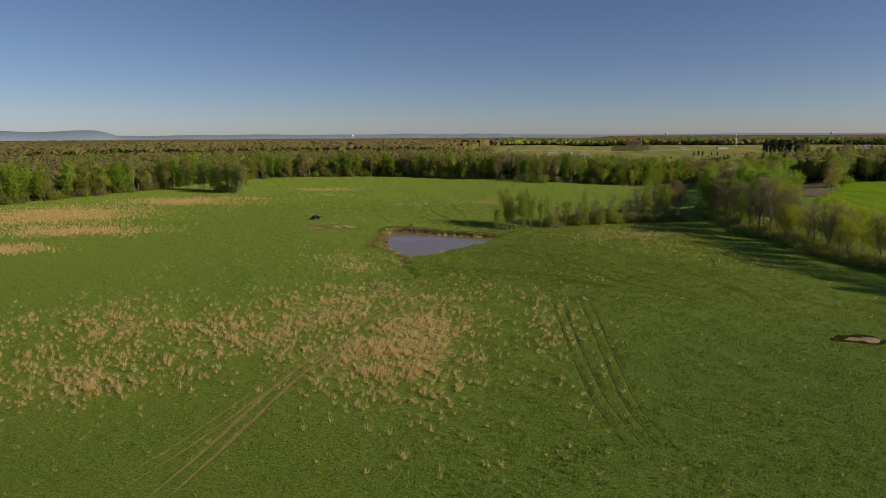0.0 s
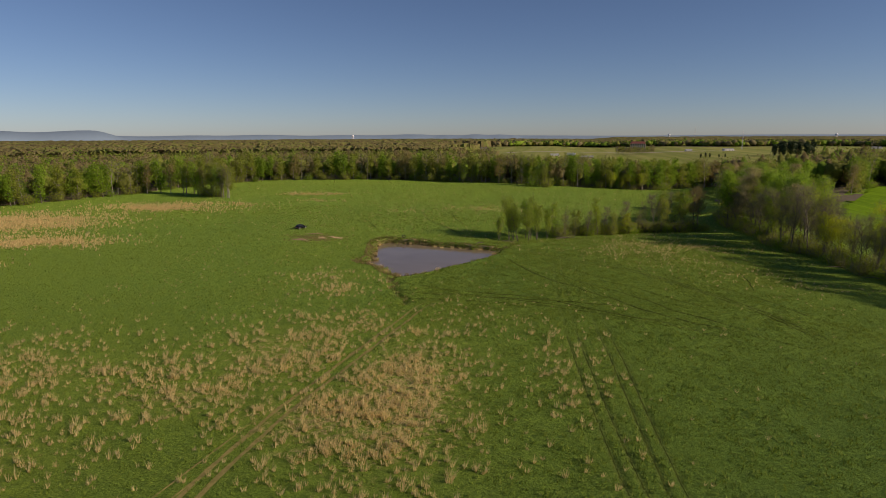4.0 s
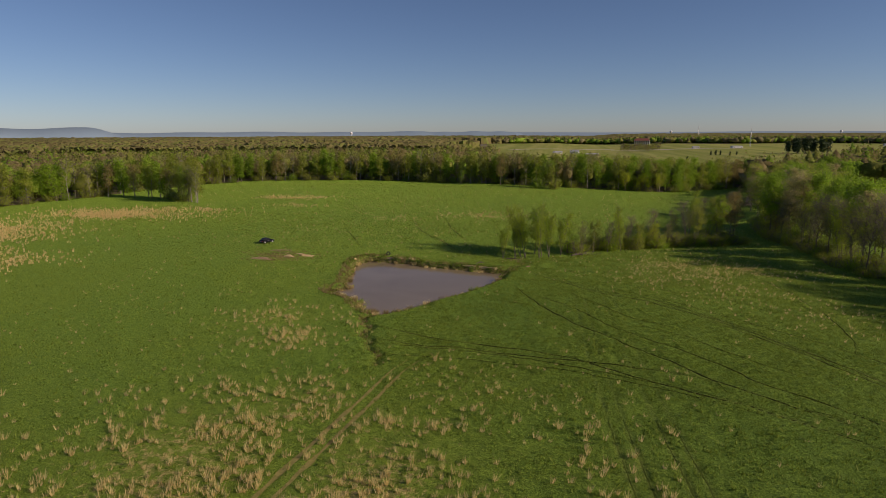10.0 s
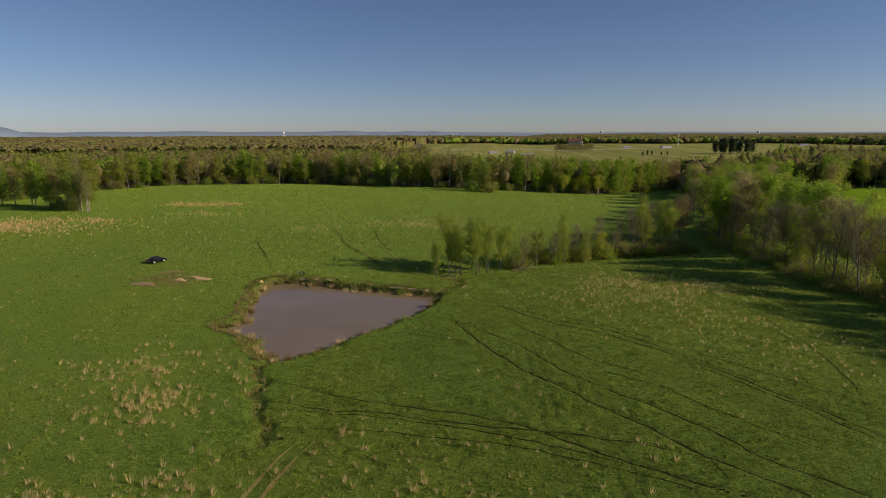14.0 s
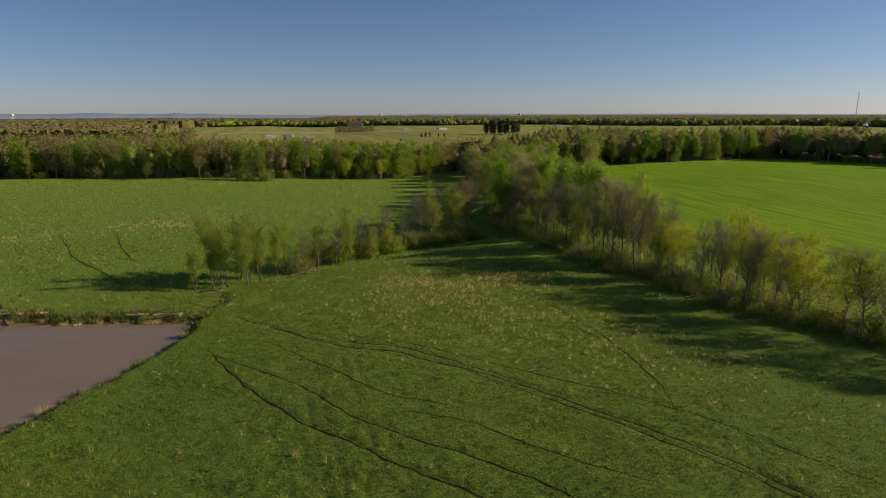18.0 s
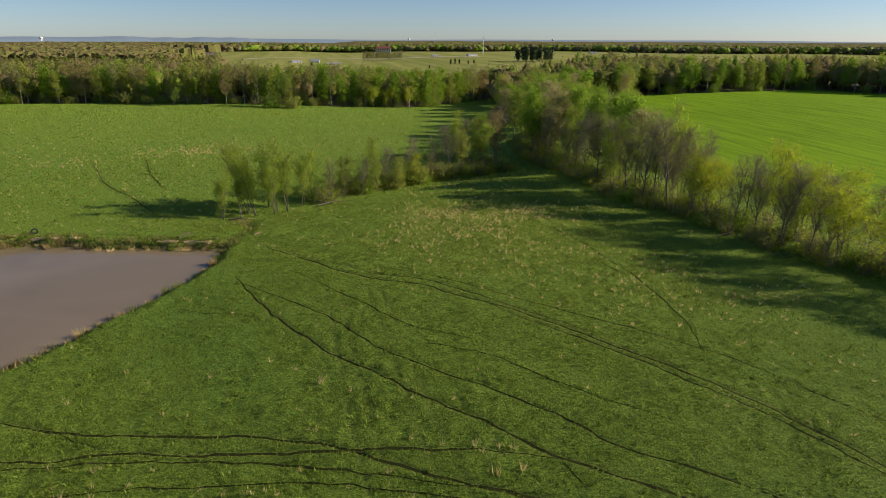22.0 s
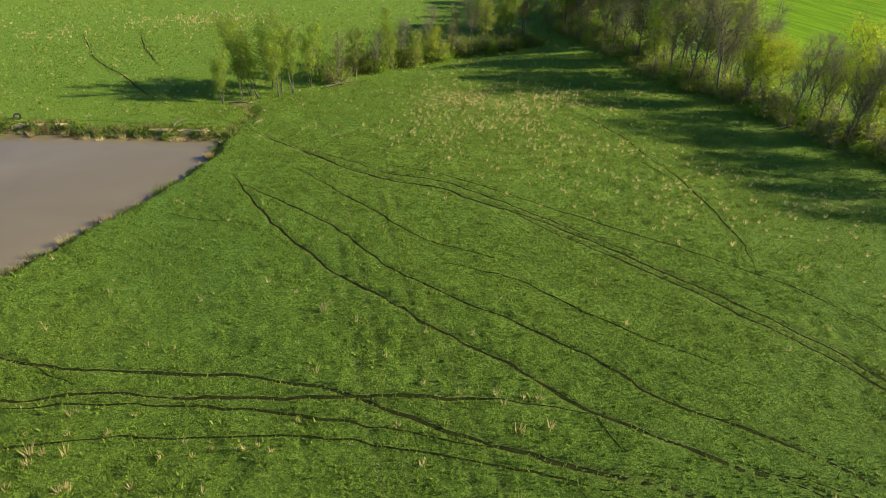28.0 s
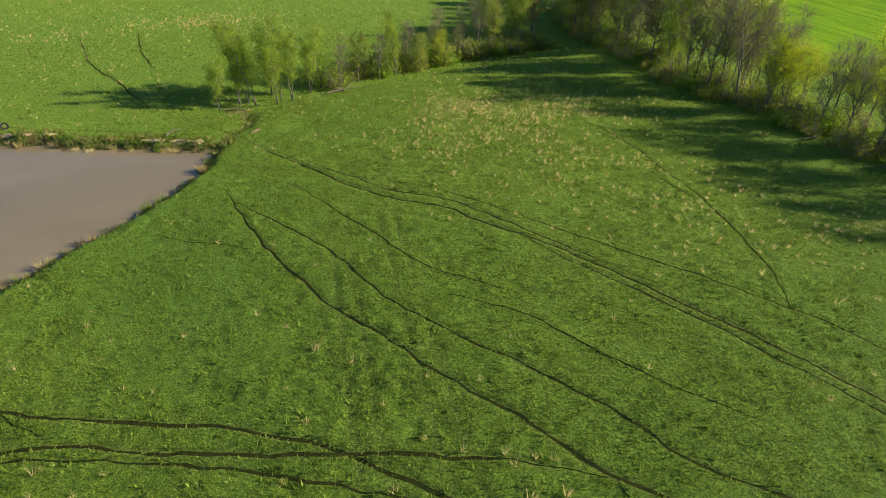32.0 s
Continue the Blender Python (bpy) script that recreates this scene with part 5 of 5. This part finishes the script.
# banks of the pond: a fringe of sedge, and single rush clumps
pieces = []
x, y = scatter(26000, -54, -6, 130, 208)
dd = pond_distance(x, y)
west = (x < -33) | (y > 193)
ok = ~inside(x, y, POND) & (dd < np.where(west, 2.6, 0.8)) & (rng.uniform(0, 1, len(x)) < np.where(west, 0.75, 0.5))
rv = np.minimum(poly_distance(x, y, RIVULET, False) * np.interp(y, (146, 154), (2.2, 1.0)), poly_distance(x, y, GULLY, False))
ok |= (rv < 1.1) & (rng.uniform(0, 1, len(x)) < 0.28) & ~inside(x, y, POND)
x, y = x[ok], y[ok]
green = rng.uniform(0, 1, len(x)) < np.where(y > 192, 0.72, 0.35)
weeds = [blades(x[green], y[green], rng.uniform(0.25, 0.8, green.sum()), 0.05, 0.5, 8, 4.5)]
x, y = x[~green], y[~green]
pieces.append(blades(x, y, rng.uniform(0.3, 0.95, len(x)), 0.045, 0.4, 8, 4.0))
# weeds round the sand heaps
x, y = -69 + rng.normal(size=420) * 4.0, 196 + rng.normal(size=420) * 3.0
pieces.append(blades(x, y, rng.uniform(0.2, 0.55, 420), 0.06, 0.6, 6, 4.0))
stuff("bank_weeds", weeds, BLADE, "rank green weeds on the pond bank", "weeds")
stuff("bank_sedge", pieces, SEDGE, "brown and olive sedge fringing the pond bank", "sedge")


def rush_clump(high, wide, mat, label):
    t = new("rush_clump")
    tagged(t, label, "rush clump", "rush clumps round the pond")
    n = 70
    az = rng.uniform(0, 6.28, n)
    r = wide * 0.45 * np.sqrt(rng.uniform(0, 1, n))
    bx, by = np.cos(az) * r, np.sin(az) * r
    hh = high * rng.uniform(0.5, 1.1, n)
    out = rng.uniform(0.2, 0.9, n) * wide
    v = np.stack([np.stack([bx - 0.03, by, np.full(n, -0.25)], 1), np.stack([bx + 0.03, by + 0.03, np.full(n, -0.25)], 1), np.stack([bx + np.cos(az) * out, by + np.sin(az) * out, hh], 1)], 1).reshape(-1, 3)
    me = mesh_from("rush_clump", v, np.arange(3 * n).reshape(-1, 3), [mat])
    ob = new("blade_tuft", me)
    ob.parent = t
    return Kind(t)


RUSH = [rush_clump(0.9, 0.5, SEDGE, "brown rush clump at the water's edge"), rush_clump(0.8, 0.55, STRAW, "straw-coloured rush clump at the water's edge"), rush_clump(0.8, 0.6, BLADE, "green rush clump at the water's edge")]
ring = np.concatenate([POND, POND[:1]])
for i in range(84):
    px, py, _ = along(ring.tolist(), (i + rng.uniform(0.1, 0.9)) / 84)
    cxp, cyp = px - (-31), py - 181
    q = math.hypot(cxp, cyp)
    k = rng.uniform(-0.9, 0.5)
    RUSH[int(rng.integers(0, 3))].put(px + cxp / q * k, py + cyp / q * k, rng.uniform(0.7, 1.5))

for i in range(34):
    px, py, _ = along(((-45.5, 172), (-40, 168), (-37, 164.5), (-34.5, 160), (-31, 157.5), (-28, 160.5)), (i + rng.uniform(0, 1)) / 34)
    RUSH[(0, 2, 1, 2)[i % 4]].put(px + rng.uniform(-1.2, 1.6), py + rng.uniform(-0.8, 1.8), rng.uniform(0.7, 1.3))

# ---- bare ground, heaps and driftwood ----
def mound(name, label, category, x, y, rx, ry, high, turn, mat, hollow=0.0):
    n, rings = 28, 7
    a = np.arange(n) * 2 * math.pi / n
    rough = 1 + 0.18 * np.sin(a * 3 + x) + 0.12 * np.sin(a * 5 + y)
    v = []
    c, s = math.cos(radians(turn)), math.sin(radians(turn))
    for k in range(rings + 1):
        f = k / rings
        ux, uy = np.cos(a) * rx * f * rough, np.sin(a) * ry * f * rough
        gx_, gy_ = x + ux * c - uy * s, y + ux * s + uy * c
        z = height(gx_, gy_) + high * (1 - f ** 2) * (1 + 0.25 * np.sin(a * 4 + f * 7)) - hollow * (1 - f) - (0.06 if k == rings else -0.03)
        v.append(np.stack([gx_, gy_, z], 1))
    i = np.arange((rings + 1) * n).reshape(rings + 1, n)
    j = np.roll(i, -1, 1)
    f = np.stack([i[:-1], j[:-1], j[1:], i[1:]], -1).reshape(-1, 4)
    return tagged(new(name, mesh_from(name, np.concatenate(v), f, [mat], True)), label, category)


mound("sand_spill", "spread heap of yellow sand on the grass", "sand heap", -63.3, 198.6, 2.8, 0.8, 0.26, -14, SAND)
mound("sand_spill", "small heap of orange sand in the pasture", "sand heap", -66.6, 196, 1.3, 0.8, 0.40, -10, SAND)
mound("bare_soil", "low patch of bare churned soil beside sand", "soil patch", -72, 202.5, 3.2, 0.5, 0.15, 6, CLAY)
mound("bare_soil", "dark weedy spoil patch beside sand heaps", "soil patch", -72, 192, 2.6, 1.2, 0.2, 0, CLAY)
mound("bare_soil", "dark ring of burnt soil in green pasture", "soil patch", 54.5, 103, 4.4, 2.2, 0.10, 5, SHADE_AND_BURNT_SOIL)
mound("bare_soil", "pale round patch of straw-littered soil", "soil patch", 55.0, 102.8, 3.2, 1.35, 0.20, 5, CLAY)
mound("bare_soil", "trampled bare earth below the trees", "soil patch", -10.5, 212.5, 2.6, 0.5, 0.06, 20, CLAY)
mound("bare_soil", "trampled bare earth at the gully", "soil patch", -6.5, 199, 1.0, 0.4, 0.02, 60, CLAY)
for px, py, rx in ((-46.5, 204.6, 1.1), (-42, 203.4, 0.9), (-39.5, 202.8, 1.0), (-36, 202.4, 0.8), (-20.5, 197.7, 1.6), (-17, 197.0, 1.2), (-14.5, 196.4, 0.9), (-50.6, 199, 0.9)):
    mound("bare_bank", "eroded sandy patch of the pond bank", "bank", px, py, rx * 1.2, 0.5, 0.06, -15, SAND)


def fallen_branch(x, y, turn, length, label):
    t = thing("fallen_branch", label, "branch", pose(x, y, z_at(x, y) + 0.12, 0, 0, turn))
    w = Wood()
    u = np.linspace(0, 1, 8)
    main = np.stack([u * length, 0.25 * np.sin(u * 4), 0.15 + 0.35 * u * np.sin(u * 3)], 1)
    w.add(main, 0.14 * (1 - 0.8 * u) + 0.02, 6)
    for k in range(7):
        p = main[2 + k % 6]
        d = unit(np.array([0.7, rng.uniform(-1, 1), rng.uniform(0.0, 0.7)]))
        q = np.linspace(0, 1, 4)[:, None]
        side = Wood()
        side.add(p + d * q * length * rng.uniform(0.2, 0.45), 0.05 * (1 - 0.8 * q[:, 0]) + 0.01, 4)
        new("side_branch", side.mesh("side_branch", BARK)).parent = t
    ob = new("limb", w.mesh("limb", BARK))
    ob.parent = t


fallen_branch(4, 219.5, 20, 6.5, "bleached fallen tree limb below the hedge")
fallen_branch(7, 221.5, 150, 5, "grey fallen branch lying in the hedge")
fallen_branch(-19, 198.3, 60, 2.2, "bleached driftwood branch on the pond bank")
fallen_branch(-13, 213.5, -20, 4, "dark fallen branch under the pond trees")
fallen_branch(74, 183, 200, 6, "pale fallen limb at the foot of the tree belt")
fallen_branch(78, 170, 170, 5, "grey fallen limb at the foot of the tree belt")

RUBBER = rough_material("black_rubber", (0.012, 0.012, 0.012), (0.03, 0.03, 0.03), 6, 0.8, 0.2)
t = thing("old_tyre", "old black tractor tyre standing on the pond bank", "tyre", pose(-43.2, 205.6, z_at(-43.2, 205.6) + 0.42, 78, 0, 25))
bm = bmesh.new()
bmesh.ops.create_cone(bm, cap_ends=False, segments=20, radius1=0.55, radius2=0.55, depth=0.34)
bmesh.ops.create_cone(bm, cap_ends=False, segments=20, radius1=0.3, radius2=0.3, depth=0.3)
edges = [e for e in bm.edges if e.is_boundary]
bmesh.ops.bridge_loops(bm, edges=[e for e in edges if all(v.co.z > 0 for v in e.verts)])
bmesh.ops.bridge_loops(bm, edges=[e for e in bm.edges if e.is_boundary and all(v.co.z < 0 for v in e.verts)])
part("tread", bm, RUBBER, t, smooth_faces=False)


# ---- the parked car ----
def car(x, y, turn):
    paint = rough_material("black_car_paint", (0.008, 0.008, 0.010), (0.014, 0.014, 0.016), 3, 0.18, 0.0)
    glass = rough_material("car_glass", (0.02, 0.022, 0.025), (0.03, 0.032, 0.035), 2, 0.05, 0.0)
    lamp_red = rough_material("red_tail_lamp", (0.35, 0.02, 0.02), (0.45, 0.03, 0.03), 3, 0.2, 0.0)
    chrome = rough_material("silver_alloy", (0.6, 0.6, 0.62), (0.75, 0.75, 0.77), 3, 0.3, 0.0, metal=0.5)
    t = thing("car", "black saloon car standing in the pasture", "car", pose(x, y, z_at(x, y) + 0.02, 0, 0, turn))

    def loft(profile, half, mat, name, inset):
        """A body from a side profile (x, z), narrowed towards its top."""
        bm = bmesh.new()
        top = max(z for _, z in profile)
        sides = []
        for s in (-1, 1):
            sides.append([bm.verts.new((px, s * (half - inset * max(0, (pz - 0.5) / (top - 0.5 + 1e-6)) ** 1.5), pz)) for px, pz in profile])
        n = len(profile)
        for i in range(n):
            j = (i + 1) % n
            bm.faces.new((sides[0][i], sides[0][j], sides[1][j], sides[1][i]))
        bm.faces.new(sides[0])
        bm.faces.new(sides[1][::-1])
        bmesh.ops.recalc_face_normals(bm, faces=bm.faces[:])
        bmesh.ops.bevel(bm, geom=bm.edges[:], offset=0.05, segments=2, affect="EDGES")
        return part(name, bm, mat, t, smooth_faces=True)

    loft(((-2.1, 0.32), (-2.15, 0.62), (-2.05, 0.92), (-1.2, 0.98), (0.9, 0.95), (1.9, 0.80), (2.12, 0.58), (2.08, 0.30)), 0.86, paint, "body", 0.05)
    loft(((-1.75, 0.93), (-1.1, 1.36), (-0.2, 1.44), (0.35, 1.40), (1.05, 0.93)), 0.80, glass, "cabin_glass", 0.20)
    loft(((-1.05, 1.33), (-0.9, 1.42), (-0.2, 1.47), (0.25, 1.43), (0.4, 1.36)), 0.66, paint, "roof", 0.06)
    for wx in (-1.3, 1.32):
        for s in (-1, 1):
            w = part("wheel", rod(bmesh.new(), (wx, s * 0.68, 0.32), (wx, s * 0.88, 0.32), 0.33, 18), RUBBER, t)
            part("rim", rod(bmesh.new(), (wx, s * 0.84, 0.32), (wx, s * 0.90, 0.32), 0.22, 12), chrome, w)
    for s in (-1, 1):
        part("tail_lamp", boxed(-2.17, s * 0.62 - 0.16, 0.66, -2.05, s * 0.62 + 0.16, 0.84, 0.02), lamp_red, t)
        part("headlight", boxed(1.95, s * 0.6 - 0.17, 0.58, 2.13, s * 0.6 + 0.17, 0.72, 0.02), chrome, t)
        part("mirror", boxed(0.62, s * 0.93 - 0.08, 0.95, 0.80, s * 0.93 + 0.08, 1.08, 0.02), paint, t)
    part("rear_bumper", boxed(-2.2, -0.8, 0.35, -2.05, 0.8, 0.52, 0.03), paint, t)
    part("number_plate", boxed(-2.19, -0.24, 0.62, -2.14, 0.24, 0.74), chrome, t)


car(-80.5, 211.5, 68)
